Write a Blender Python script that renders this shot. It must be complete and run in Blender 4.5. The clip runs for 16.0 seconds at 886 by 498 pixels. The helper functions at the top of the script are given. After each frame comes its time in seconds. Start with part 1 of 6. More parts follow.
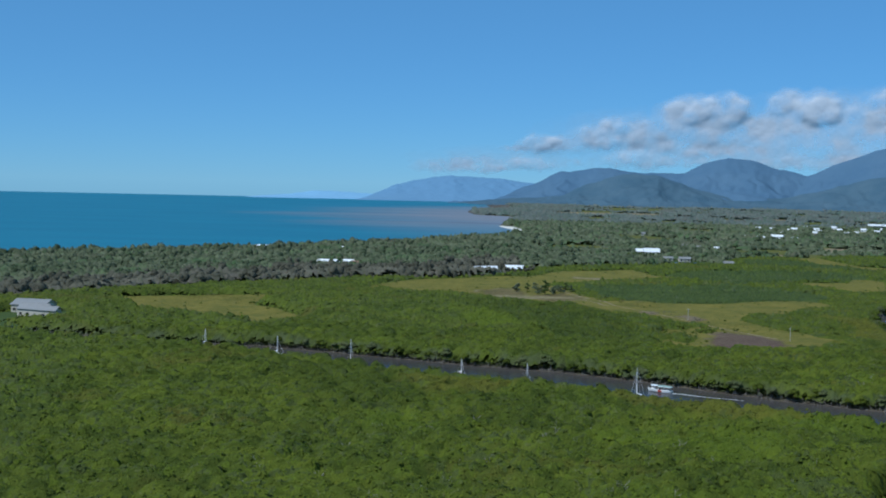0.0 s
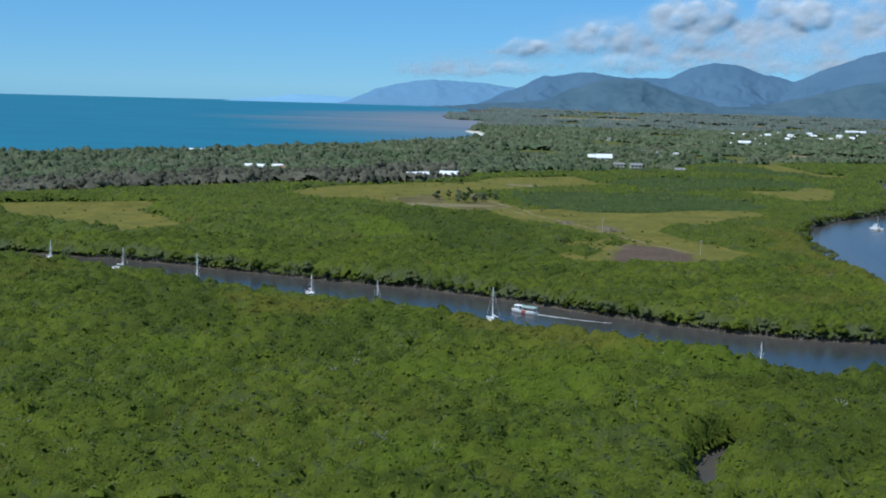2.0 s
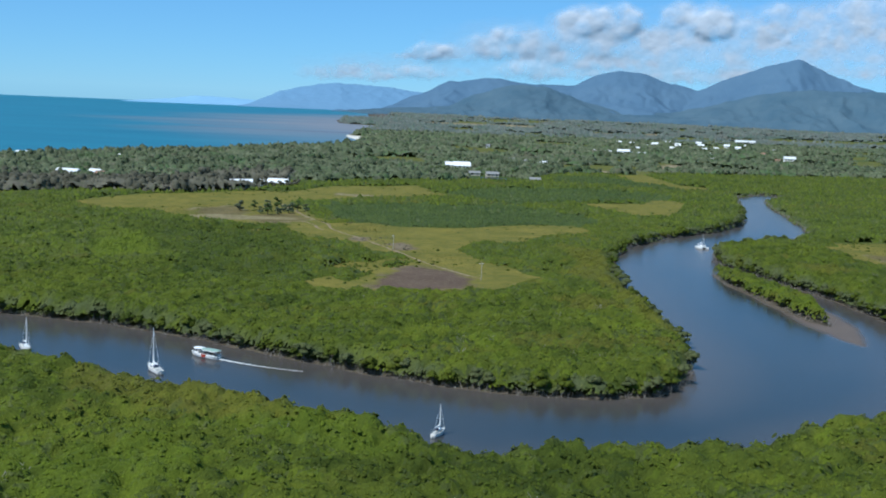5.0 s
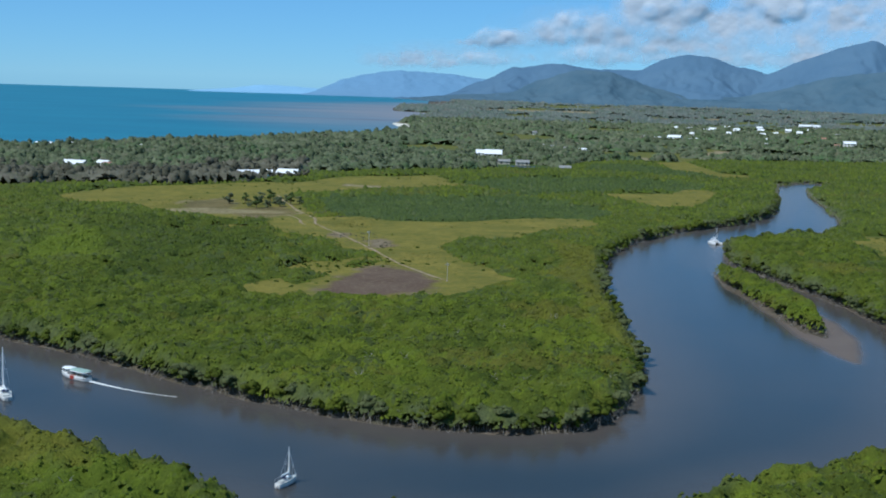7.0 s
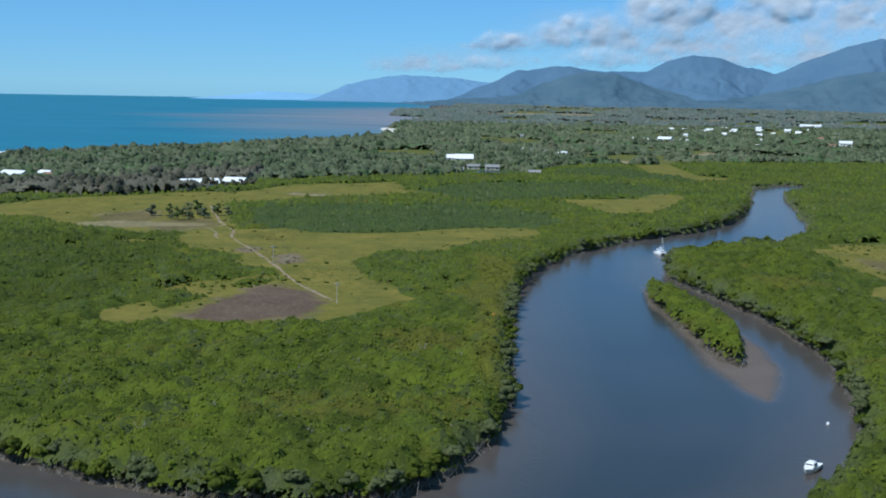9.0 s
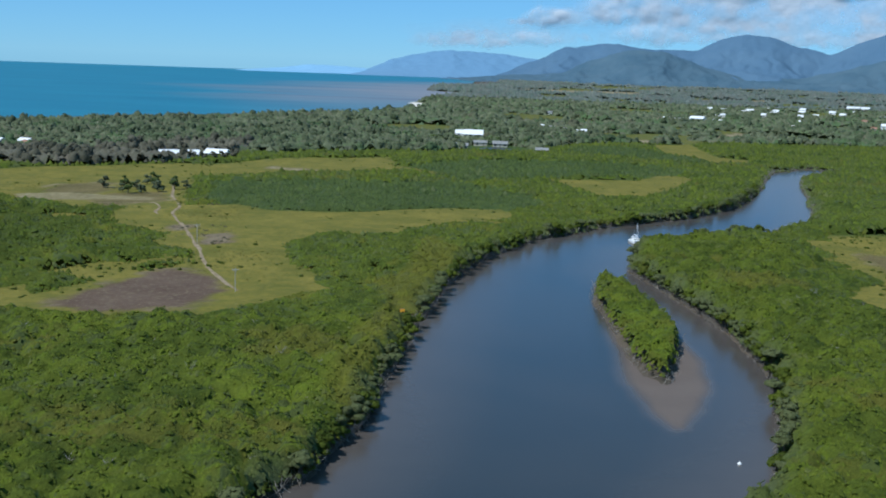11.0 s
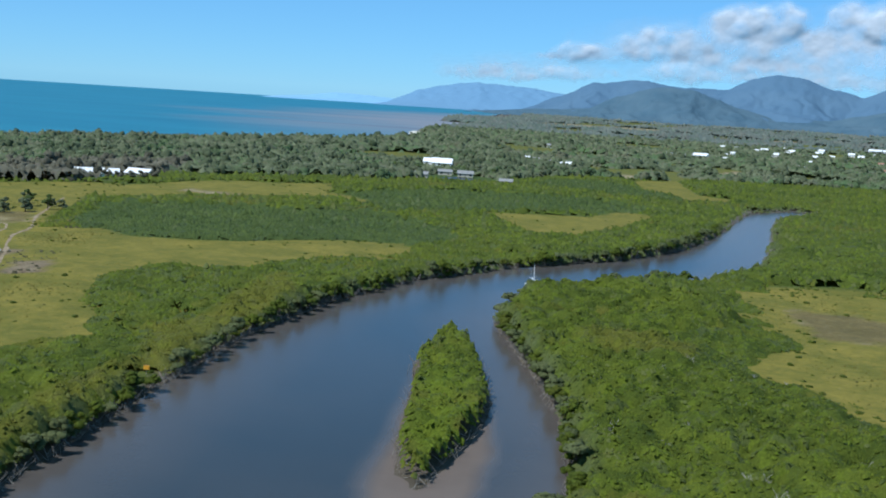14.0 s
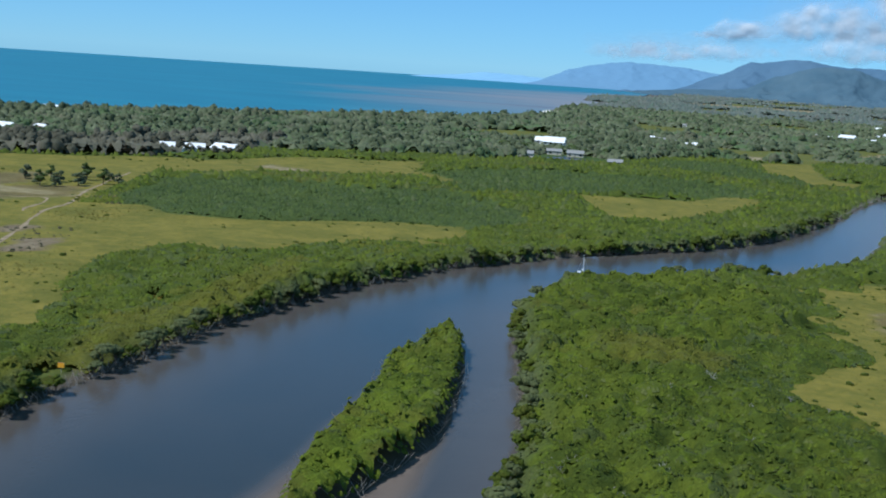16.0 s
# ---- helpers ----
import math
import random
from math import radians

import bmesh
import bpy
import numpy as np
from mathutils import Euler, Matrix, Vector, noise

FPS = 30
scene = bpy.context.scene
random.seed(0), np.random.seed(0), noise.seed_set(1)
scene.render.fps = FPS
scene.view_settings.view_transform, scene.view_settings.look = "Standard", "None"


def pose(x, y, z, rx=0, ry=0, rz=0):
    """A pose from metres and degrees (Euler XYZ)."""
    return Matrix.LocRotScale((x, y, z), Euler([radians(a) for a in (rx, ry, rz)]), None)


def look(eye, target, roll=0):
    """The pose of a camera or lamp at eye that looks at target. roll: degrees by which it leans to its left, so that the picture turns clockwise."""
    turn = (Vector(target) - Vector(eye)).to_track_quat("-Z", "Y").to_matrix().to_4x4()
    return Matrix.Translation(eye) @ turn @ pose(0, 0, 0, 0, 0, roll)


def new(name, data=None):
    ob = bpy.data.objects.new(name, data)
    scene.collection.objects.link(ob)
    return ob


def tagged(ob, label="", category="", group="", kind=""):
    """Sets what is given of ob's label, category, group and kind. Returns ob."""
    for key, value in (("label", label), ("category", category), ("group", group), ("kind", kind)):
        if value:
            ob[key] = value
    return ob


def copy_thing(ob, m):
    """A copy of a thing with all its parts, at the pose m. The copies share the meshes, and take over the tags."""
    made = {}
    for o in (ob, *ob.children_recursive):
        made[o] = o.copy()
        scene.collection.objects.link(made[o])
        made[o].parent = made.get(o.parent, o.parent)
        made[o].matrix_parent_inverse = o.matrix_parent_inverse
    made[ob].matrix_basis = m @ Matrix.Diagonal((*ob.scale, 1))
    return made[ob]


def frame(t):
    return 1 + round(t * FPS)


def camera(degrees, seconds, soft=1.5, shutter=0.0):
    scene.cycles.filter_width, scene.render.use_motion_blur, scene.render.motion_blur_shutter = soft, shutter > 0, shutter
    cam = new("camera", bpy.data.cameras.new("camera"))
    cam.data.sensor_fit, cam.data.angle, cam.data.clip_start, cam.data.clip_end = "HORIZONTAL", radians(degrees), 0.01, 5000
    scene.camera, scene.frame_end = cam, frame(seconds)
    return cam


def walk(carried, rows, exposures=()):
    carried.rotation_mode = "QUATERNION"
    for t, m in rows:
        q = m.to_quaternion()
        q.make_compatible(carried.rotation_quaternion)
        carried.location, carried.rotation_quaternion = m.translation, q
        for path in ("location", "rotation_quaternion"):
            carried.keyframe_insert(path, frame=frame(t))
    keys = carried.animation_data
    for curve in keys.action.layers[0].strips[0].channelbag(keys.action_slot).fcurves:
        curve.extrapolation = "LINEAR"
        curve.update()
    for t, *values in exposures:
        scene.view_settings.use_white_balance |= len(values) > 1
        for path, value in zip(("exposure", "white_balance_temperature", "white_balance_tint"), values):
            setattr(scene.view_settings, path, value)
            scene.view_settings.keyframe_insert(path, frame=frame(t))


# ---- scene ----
cam = camera(40.70, 16.0, soft=1.9)

# seconds, x, y, z, yaw, pitch, roll
ROWS = [
    (0, 0.00, -0.00, 64.88, 0.000, -3.086, 1.181),
    (0.5, 11.25, 10.87, 64.12, -0.344, -3.495, 0.847),
    (1, 22.28, 21.37, 63.58, -0.795, -5.613, 0.857),
    (1.5, 33.10, 31.57, 63.24, -0.410, -6.053, 1.721),
    (2, 43.74, 41.51, 63.05, -0.482, -7.597, 1.461),
    (2.5, 54.20, 51.25, 62.98, -2.312, -8.139, 1.632),
    (3, 64.50, 60.84, 63.00, -1.441, -9.154, 1.450),
    (3.5, 74.66, 70.34, 63.07, -2.592, -7.746, 3.008),
    (4, 84.67, 79.76, 63.18, -5.158, -7.807, 4.173),
    (4.5, 94.56, 89.17, 63.30, -5.266, -7.997, 3.986),
    (5, 104.32, 98.58, 63.40, -4.375, -7.242, 2.326),
    (7.5, 151.51, 146.60, 63.12, -0.671, -8.050, 1.869),
    (8, 160.64, 156.51, 62.83, -0.776, -7.948, 1.986),
    (8.5, 169.66, 166.53, 62.46, -0.679, -7.627, 1.331),
    (11, 213.08, 218.32, 59.36, 2.359, -8.934, 1.905),
    (11.5, 221.38, 228.91, 58.56, 2.785, -8.601, 2.486),
    (12, 229.52, 239.53, 57.73, 3.234, -8.879, 2.397),
    (12.5, 237.50, 250.15, 56.88, 2.892, -10.388, 2.307),
    (13, 245.31, 260.74, 56.05, 2.393, -10.331, 3.533),
    (13.5, 252.91, 271.26, 55.25, 3.814, -9.701, 3.540),
    (14, 260.32, 281.66, 54.52, 4.088, -7.429, 3.532),
    (14.5, 267.49, 291.90, 53.89, 4.462, -8.014, 3.056),
    (15, 274.42, 301.93, 53.38, 5.577, -9.166, 2.657),
    (15.5, 281.08, 311.70, 53.03, 7.993, -9.178, 2.560),
    (16, 287.46, 321.14, 52.88, 11.499, -8.811, 3.686),
]
walk(cam, [(t, pose(x, y, z, 90 + p, 0, yaw) @ pose(0, 0, 0, 0, 0, roll)) for t, x, y, z, yaw, p, roll in ROWS],
     [(t, stops, kelvin, 7) for t, stops, kelvin in ((0, -0.34, 5400), (1, -0.37, 5450), (2, -0.12, 5630), (3, 0.04, 5650), (5, 0.07, 5710), (7.5, -0.09, 5650), (8.5, -0.06, 5650), (11, -0.02, 5650), (12.5, 0.01, 5630), (13, 0.17, 5650), (14, 0.16, 5730), (14.5, 0.09, 5710), (15.5, 0.02, 5680), (16, 0.06, 5690))])

# ---- light ----
SUN_EL, SUN_AZ = 53.0, 232.0          # degrees; azimuth clockwise from +y
world = bpy.data.worlds.new("sky")
scene.world = world
world.use_nodes = True
wn, wl = world.node_tree.nodes, world.node_tree.links
sky = wn.new("ShaderNodeTexSky")
sky.sky_type, sky.sun_disc = "NISHITA", False
sky.sun_elevation, sky.sun_rotation = radians(SUN_EL), radians(SUN_AZ)
sky.air_density, sky.dust_density, sky.ozone_density = 0.7, 0.0, 6.0
tint = wn.new("ShaderNodeMix")
tint.data_type, tint.blend_type = "RGBA", "MULTIPLY"
tint.inputs[0].default_value, tint.inputs[7].default_value = 1.0, (0.68, 1.00, 1.26, 1)
wn["Background"].inputs["Strength"].default_value = 0.105
wl.new(sky.outputs["Color"], tint.inputs[6])
veil = wn.new("ShaderNodeMix")
veil.data_type = "RGBA"
veil.inputs[0].default_value, veil.inputs[7].default_value = 0.5, (1.70, 3.88, 5.45, 1)
wl.new(tint.outputs[2], veil.inputs[6])
wl.new(veil.outputs[2], wn["Background"].inputs["Color"])
sun = new("sun", bpy.data.lights.new("sun", "SUN"))
sun.data.energy, sun.data.angle, sun.data.color = 4.6, radians(0.6), (1.0, 0.95, 0.86)
a, e = radians(SUN_AZ), radians(SUN_EL)
sun.matrix_world = look((0, 0, 0), (-math.sin(a) * math.cos(e), -math.cos(a) * math.cos(e), -math.sin(e)))


# ---- materials ----
class Nodes:
    """A small builder for node materials."""

    def __init__(self, name):
        self.mat = bpy.data.materials.new(name)
        self.mat.use_nodes = True
        self.tree = self.mat.node_tree
        self.bsdf = self.tree.nodes["Principled BSDF"]
        self.out = self.tree.nodes["Material Output"]

    def add(self, kind):
        return self.tree.nodes.new(kind)

    def link(self, a, b):
        self.tree.links.new(a, b)

    def place(self):
        return self.add("ShaderNodeNewGeometry").outputs["Position"]

    def noise(self, scale, detail=4.0, rough=0.55, stretch=None, distort=0.0):
        n = self.add("ShaderNodeTexNoise")
        n.inputs["Scale"].default_value, n.inputs["Detail"].default_value = scale, detail
        n.inputs["Roughness"].default_value, n.inputs["Distortion"].default_value = rough, distort
        src = self.place()
        if stretch:
            m = self.add("ShaderNodeMapping")
            m.inputs["Scale"].default_value = stretch
            self.link(src, m.inputs["Vector"])
            src = m.outputs["Vector"]
        self.link(src, n.inputs["Vector"])
        return n.outputs["Fac"]

    def ramp(self, fac, stops):
        r = self.add("ShaderNodeValToRGB")
        el = r.color_ramp.elements
        while len(el) < len(stops):
            el.new(0.5)
        for p, (at, col) in zip(el, stops):
            p.position = at
            p.color = (*col, 1) if len(col) == 3 else col
        self.link(fac, r.inputs["Fac"])
        return r.outputs["Color"]

    def mask(self, fac, lo, hi):
        m = self.add("ShaderNodeMapRange")
        m.inputs["From Min"].default_value, m.inputs["From Max"].default_value = lo, hi
        self.link(fac, m.inputs["Value"])
        return m.outputs["Result"]

    def mix(self, fac, a, b, blend="MIX"):
        m = self.add("ShaderNodeMix")
        m.data_type, m.blend_type = "RGBA", blend
        for sock, v in ((m.inputs[0], fac), (m.inputs[6], a), (m.inputs[7], b)):
            if isinstance(v, (int, float)):
                sock.default_value = v
            elif isinstance(v, tuple):
                sock.default_value = (*v, 1)
            else:
                self.link(v, sock)
        return m.outputs[2]

    def attr(self, name):
        n = self.add("ShaderNodeAttribute")
        n.attribute_name = name
        return n

    def island(self):
        return self.add("ShaderNodeNewGeometry").outputs["Random Per Island"]

    def bump(self, height, strength, distance):
        b = self.add("ShaderNodeBump")
        b.inputs["Strength"].default_value, b.inputs["Distance"].default_value = strength, distance
        self.link(height, b.inputs["Height"])
        self.link(b.outputs["Normal"], self.bsdf.inputs["Normal"])

    def set(self, color=None, rough=None, metal=None, spec=None):
        for key, v in (("Base Color", color), ("Roughness", rough), ("Metallic", metal), ("Specular IOR Level", spec)):
            if v is None:
                continue
            if isinstance(v, tuple):
                self.bsdf.inputs[key].default_value = (*v, 1)
            elif isinstance(v, (int, float)):
                self.bsdf.inputs[key].default_value = v
            else:
                self.link(v, self.bsdf.inputs[key])
        return self


def plain(name, color, rough=0.5, metal=0.0, wear=0.25, scale=3.0):
    """Paint, metal or timber with a little dirt in it."""
    n = Nodes(name)
    dark = tuple(c * (1 - wear) for c in color)
    n.set(n.mix(n.noise(scale, 6), dark, color), rough, metal)
    n.bump(n.noise(scale * 8, 3), 0.1, 0.02)
    return n.mat


def foliage(name, dark, mid, light, patch=None, patch_at=0.535, scale=0.03, grey=(0.17, 0.17, 0.11), olive=None, lime=(0.17, 0.23, 0.016), ash=(0.115, 0.140, 0.062)):
    """Leaves: change from clump to clump, broad drifts of colour over the canopy, and fine leafy relief, coloured
    darker low and lighter high.
    """
    n = Nodes(name)
    per = n.ramp(n.island(), [(0.0, dark), (0.5, mid), (1.0, light)])
    drift = n.mask(n.noise(scale, 5, 0.6), 0.43, 0.57)
    col = n.mix(drift, n.mix(0.65, per, dark), n.mix(0.60, per, light))
    pick = n.attr("crown").outputs["Fac"]
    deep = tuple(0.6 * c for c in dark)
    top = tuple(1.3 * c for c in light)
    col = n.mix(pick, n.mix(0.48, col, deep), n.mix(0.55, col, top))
    col = n.mix(n.mask(pick, 0.985, 0.99), col, n.mix(0.40, col, grey))
    if patch:
        p = n.mask(n.noise(scale * 1.35, 6, 0.62, distort=0.6), patch_at, patch_at + 0.07)
        col = n.mix(p, col, n.mix(n.mask(pick, 0.0, 1.6), n.mix(0.5, patch, mid), patch))
    if olive:
        p = n.mask(n.noise(scale * 1.1, 6, 0.6, (0.6, 1.0, 1.0), 0.9), 0.58, 0.66)
        col = n.mix(p, col, n.mix(n.mask(pick, 0.0, 1.6), n.mix(0.5, olive, mid), olive))
    shift = n.add("ShaderNodeMath")
    shift.operation = "MULTIPLY_ADD"
    shift.inputs[1].default_value, shift.inputs[2].default_value = 1.9, -0.95
    n.link(n.noise(scale * 2.2, 4, 0.6, distort=0.5), shift.inputs[0])
    add = n.add("ShaderNodeMath")
    n.link(n.attr("hue").outputs["Fac"], add.inputs[0])
    n.link(shift.outputs["Value"], add.inputs[1])
    hue = add.outputs["Value"]
    col = n.mix(n.mask(hue, 0.60, 0.64), col, n.mix(0.5, col, lime))
    col = n.mix(n.mask(hue, 0.80, 0.82), col, n.mix(0.6, per, ash))
    stand = n.attr("stand")
    sep = n.add("ShaderNodeSeparateColor")
    n.link(stand.outputs["Color"], sep.inputs["Color"])
    col = n.mix(stand.outputs["Alpha"], col, n.mix(0.32, col, deep))
    col = n.mix(sep.outputs["Red"], col, n.mix(0.50, col, lime))
    col = n.mix(sep.outputs["Green"], col, n.mix(0.50, col, (0.205, 0.180, 0.030)))
    col = n.mix(sep.outputs["Blue"], col, n.mix(0.62, per, (0.150, 0.165, 0.095)))
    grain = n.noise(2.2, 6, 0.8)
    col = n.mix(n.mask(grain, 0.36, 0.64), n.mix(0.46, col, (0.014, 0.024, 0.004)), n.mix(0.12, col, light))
    n.set(col, 0.7, 0.0, 0.12)
    n.bump(grain, 0.8, 0.35)
    shine = n.add("ShaderNodeBsdfTranslucent")
    n.link(col, shine.inputs["Color"])
    both = n.add("ShaderNodeMixShader")
    both.inputs["Fac"].default_value = 0.28
    n.link(n.bsdf.outputs["BSDF"], both.inputs[1])
    n.link(shine.outputs["BSDF"], both.inputs[2])
    n.link(both.outputs["Shader"], n.out.inputs["Surface"])
    return n.mat


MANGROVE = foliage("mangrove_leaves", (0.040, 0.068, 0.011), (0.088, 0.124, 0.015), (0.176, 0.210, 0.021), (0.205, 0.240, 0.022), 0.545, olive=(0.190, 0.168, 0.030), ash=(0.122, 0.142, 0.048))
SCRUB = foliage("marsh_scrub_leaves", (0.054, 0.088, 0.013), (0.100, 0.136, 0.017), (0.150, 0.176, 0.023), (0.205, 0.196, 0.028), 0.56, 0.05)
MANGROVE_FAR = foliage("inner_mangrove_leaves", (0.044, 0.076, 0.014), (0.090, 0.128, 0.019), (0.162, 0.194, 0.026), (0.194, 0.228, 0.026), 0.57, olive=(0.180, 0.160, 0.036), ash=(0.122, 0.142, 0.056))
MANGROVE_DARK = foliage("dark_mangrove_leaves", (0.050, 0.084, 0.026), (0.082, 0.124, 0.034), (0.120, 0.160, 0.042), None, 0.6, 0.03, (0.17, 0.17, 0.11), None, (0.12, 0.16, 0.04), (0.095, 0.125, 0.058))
# Haze is put into these leaf colours: lifted here, bluer in the far set.
WOODLAND = foliage("hazed_woodland_leaves", (0.070, 0.104, 0.046), (0.146, 0.182, 0.094), (0.250, 0.270, 0.160), (0.118, 0.212, 0.078), 0.55, 0.017, (0.22, 0.19, 0.14), (0.245, 0.208, 0.148), (0.14, 0.22, 0.08), (0.180, 0.176, 0.118))
WOODLAND_HAZED = foliage("hazed_far_woodland_leaves", (0.100, 0.138, 0.122), (0.165, 0.200, 0.175), (0.250, 0.272, 0.235), (0.125, 0.195, 0.135), 0.55, 0.006, (0.20, 0.18, 0.15), (0.215, 0.202, 0.175), (0.15, 0.21, 0.14), (0.21, 0.20, 0.17))
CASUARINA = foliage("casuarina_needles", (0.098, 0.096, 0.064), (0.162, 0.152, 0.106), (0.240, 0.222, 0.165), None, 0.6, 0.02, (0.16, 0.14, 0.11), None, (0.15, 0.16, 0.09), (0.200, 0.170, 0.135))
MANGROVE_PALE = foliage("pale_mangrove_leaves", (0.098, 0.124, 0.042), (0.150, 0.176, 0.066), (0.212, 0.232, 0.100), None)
BARK = plain("bark", (0.16, 0.13, 0.10), 0.9, wear=0.5)
DEADWOOD = plain("dead_wood", (0.33, 0.31, 0.27), 0.85, wear=0.4)
GELCOAT = plain("white_gelcoat", (0.88, 0.88, 0.86), 0.25, wear=0.12, scale=0.8)
DECK = plain("deck_paint", (0.60, 0.60, 0.57), 0.55, wear=0.2)
ALLOY = plain("mast_alloy", (0.72, 0.73, 0.74), 0.4, 0.6, 0.1)
NAVY = plain("navy_canvas", (0.03, 0.05, 0.12), 0.85)
GLASS_DARK = plain("dark_glazing", (0.02, 0.025, 0.03), 0.08, wear=0.1)
GREEN_ROOF = plain("green_roof_paint", (0.30, 0.42, 0.36), 0.7)
RED = plain("red_hull_paint", (0.36, 0.05, 0.03), 0.5)
WALL_WHITE = plain("white_plaster", (0.80, 0.79, 0.75), 0.8, wear=0.15, scale=0.4)
WALL_CREAM = plain("cream_plaster", (0.55, 0.50, 0.41), 0.8, wear=0.2, scale=0.4)
ROOF_WHITE = plain("white_sheet_roof", (0.82, 0.82, 0.82), 0.4, wear=0.14, scale=0.5)
ROOF_GREY = plain("grey_sheet_roof", (0.30, 0.29, 0.275), 0.45, wear=0.3, scale=0.5)
ROOF_TERRA = plain("terracotta_roof", (0.36, 0.20, 0.13), 0.8, wear=0.4, scale=0.6)
ORANGE = plain("orange_sign_paint", (0.90, 0.42, 0.03), 0.5, wear=0.1)
TIMBER = plain("grey_timber", (0.34, 0.31, 0.27), 0.9, wear=0.4)
FOAM = plain("foam", (0.75, 0.75, 0.72), 0.8)


def ground_material():
    n = Nodes("ground_cover")
    cover = n.attr("cover")
    sep = n.add("ShaderNodeSeparateColor")
    n.link(cover.outputs["Color"], sep.inputs["Color"])
    fine, broad = n.noise(0.55, 8, 0.7), n.noise(0.06, 7, 0.65)
    floor = n.mix(fine, (0.030, 0.048, 0.012), (0.075, 0.110, 0.026))
    tussock = n.mask(n.noise(0.22, 6, 0.75, distort=0.7), 0.38, 0.62)
    grass = n.mix(n.mask(broad, 0.40, 0.60), n.mix(fine, (0.094, 0.092, 0.015), (0.186, 0.160, 0.026)),
                  n.mix(fine, (0.152, 0.126, 0.021), (0.258, 0.204, 0.040)))
    grass = n.mix(tussock, n.mix(0.45, grass, (0.050, 0.068, 0.008)), grass)
    bare = n.mix(n.mask(broad, 0.35, 0.65), n.mix(fine, (0.060, 0.036, 0.024), (0.105, 0.064, 0.044)),
                 n.mix(fine, (0.088, 0.058, 0.038), (0.160, 0.110, 0.075)))
    mud = n.mix(n.mask(broad, 0.35, 0.65), n.mix(fine, (0.042, 0.032, 0.025), (0.098, 0.075, 0.058)), n.mix(fine, (0.085, 0.066, 0.052), (0.175, 0.136, 0.108)))
    speck = n.mask(n.noise(0.9, 6, 0.8), 0.54, 0.64)
    bare = n.mix(speck, bare, n.mix(fine, (0.13, 0.11, 0.055), (0.27, 0.22, 0.135)))
    col = n.mix(sep.outputs["Red"], floor, grass)
    col = n.mix(sep.outputs["Green"], col, bare)
    straw = n.mix(n.mask(n.noise(0.35, 5, 0.7), 0.35, 0.65), (0.150, 0.120, 0.055), (0.400, 0.340, 0.200))
    col = n.mix(n.attr("straw").outputs["Fac"], col, straw)
    col = n.mix(sep.outputs["Blue"], col, mud)
    col = n.mix(cover.outputs["Alpha"], n.mix(fine, (0.55, 0.50, 0.42), (0.72, 0.68, 0.60)), col)
    n.set(col, 0.9, 0.0, 0.15)
    n.bump(fine, 0.6, 0.5)
    return n.mat


def plain_patch(name, stops, scale):
    n = Nodes(name)
    n.set(n.ramp(n.noise(scale, 7, 0.65), stops), 0.9, 0.0, 0.1)
    n.bump(n.noise(scale * 4, 4), 0.5, 0.4)
    return n.mat


def river_material():
    n = Nodes("river_water")
    silt = n.noise(0.012, 5, 0.55, distort=0.8)
    water = n.mix(n.mask(silt, 0.35, 0.7), (0.025, 0.030, 0.033), (0.042, 0.042, 0.041))
    silt_fac = n.attr("silt").outputs["Fac"]
    wet = n.mix(n.noise(0.12, 6, 0.65), (0.110, 0.086, 0.072), (0.160, 0.128, 0.107))
    n.set(n.mix(silt_fac, water, wet), n.mask(n.mask(silt_fac, 0.45, 1.0), -0.40, 1.6), 0.0, 0.36)
    gloss = n.add("ShaderNodeMapRange")
    gloss.inputs["To Min"].default_value, gloss.inputs["To Max"].default_value = 0.38, 0.10
    n.link(silt_fac, gloss.inputs["Value"])
    n.link(gloss.outputs["Result"], n.bsdf.inputs["Specular IOR Level"])
    n.bsdf.inputs["IOR"].default_value = 1.33
    n.bump(n.noise(0.9, 5, 0.6, (1.0, 0.6, 1.0)), 0.12, 0.15)
    return n.mat


def sea_material():
    n = Nodes("sea_water")
    shoal = n.attr("shoal")
    wave = n.noise(0.01, 5, 0.6, (0.35, 1.0, 1.0))
    deep = n.mix(n.mask(wave, 0.3, 0.7), (0.010, 0.120, 0.182), (0.020, 0.162, 0.230))
    col = n.mix(shoal.outputs["Fac"], deep, n.mix(wave, (0.15, 0.17, 0.19), (0.25, 0.21, 0.20)))
    bars = n.add("ShaderNodeMath")
    bars.operation = "MULTIPLY"
    n.link(n.mask(n.noise(0.012, 6, 0.6, (0.10, 1.0, 1.0)), 0.56, 0.62), bars.inputs[0])
    n.link(n.mask(shoal.outputs["Fac"], 0.05, 0.35), bars.inputs[1])
    col = n.mix(bars.outputs["Value"], col, (0.115, 0.105, 0.125))
    n.set(col, 0.42, 0.0, 0.22)
    n.bump(n.noise(0.25, 6, 0.6, (0.5, 1.0, 1.0)), 0.3, 0.4)
    return n.mat


def hill_material(name, low, high, scale):
    n = Nodes(name)
    col = n.ramp(n.noise(scale, 8, 0.62), [(0.3, low), (0.7, high)])
    n.set(col, 1.0, 0.0, 0.0)
    n.bump(n.noise(scale * 3, 7, 0.65), 0.5, 8.0)
    return n.mat


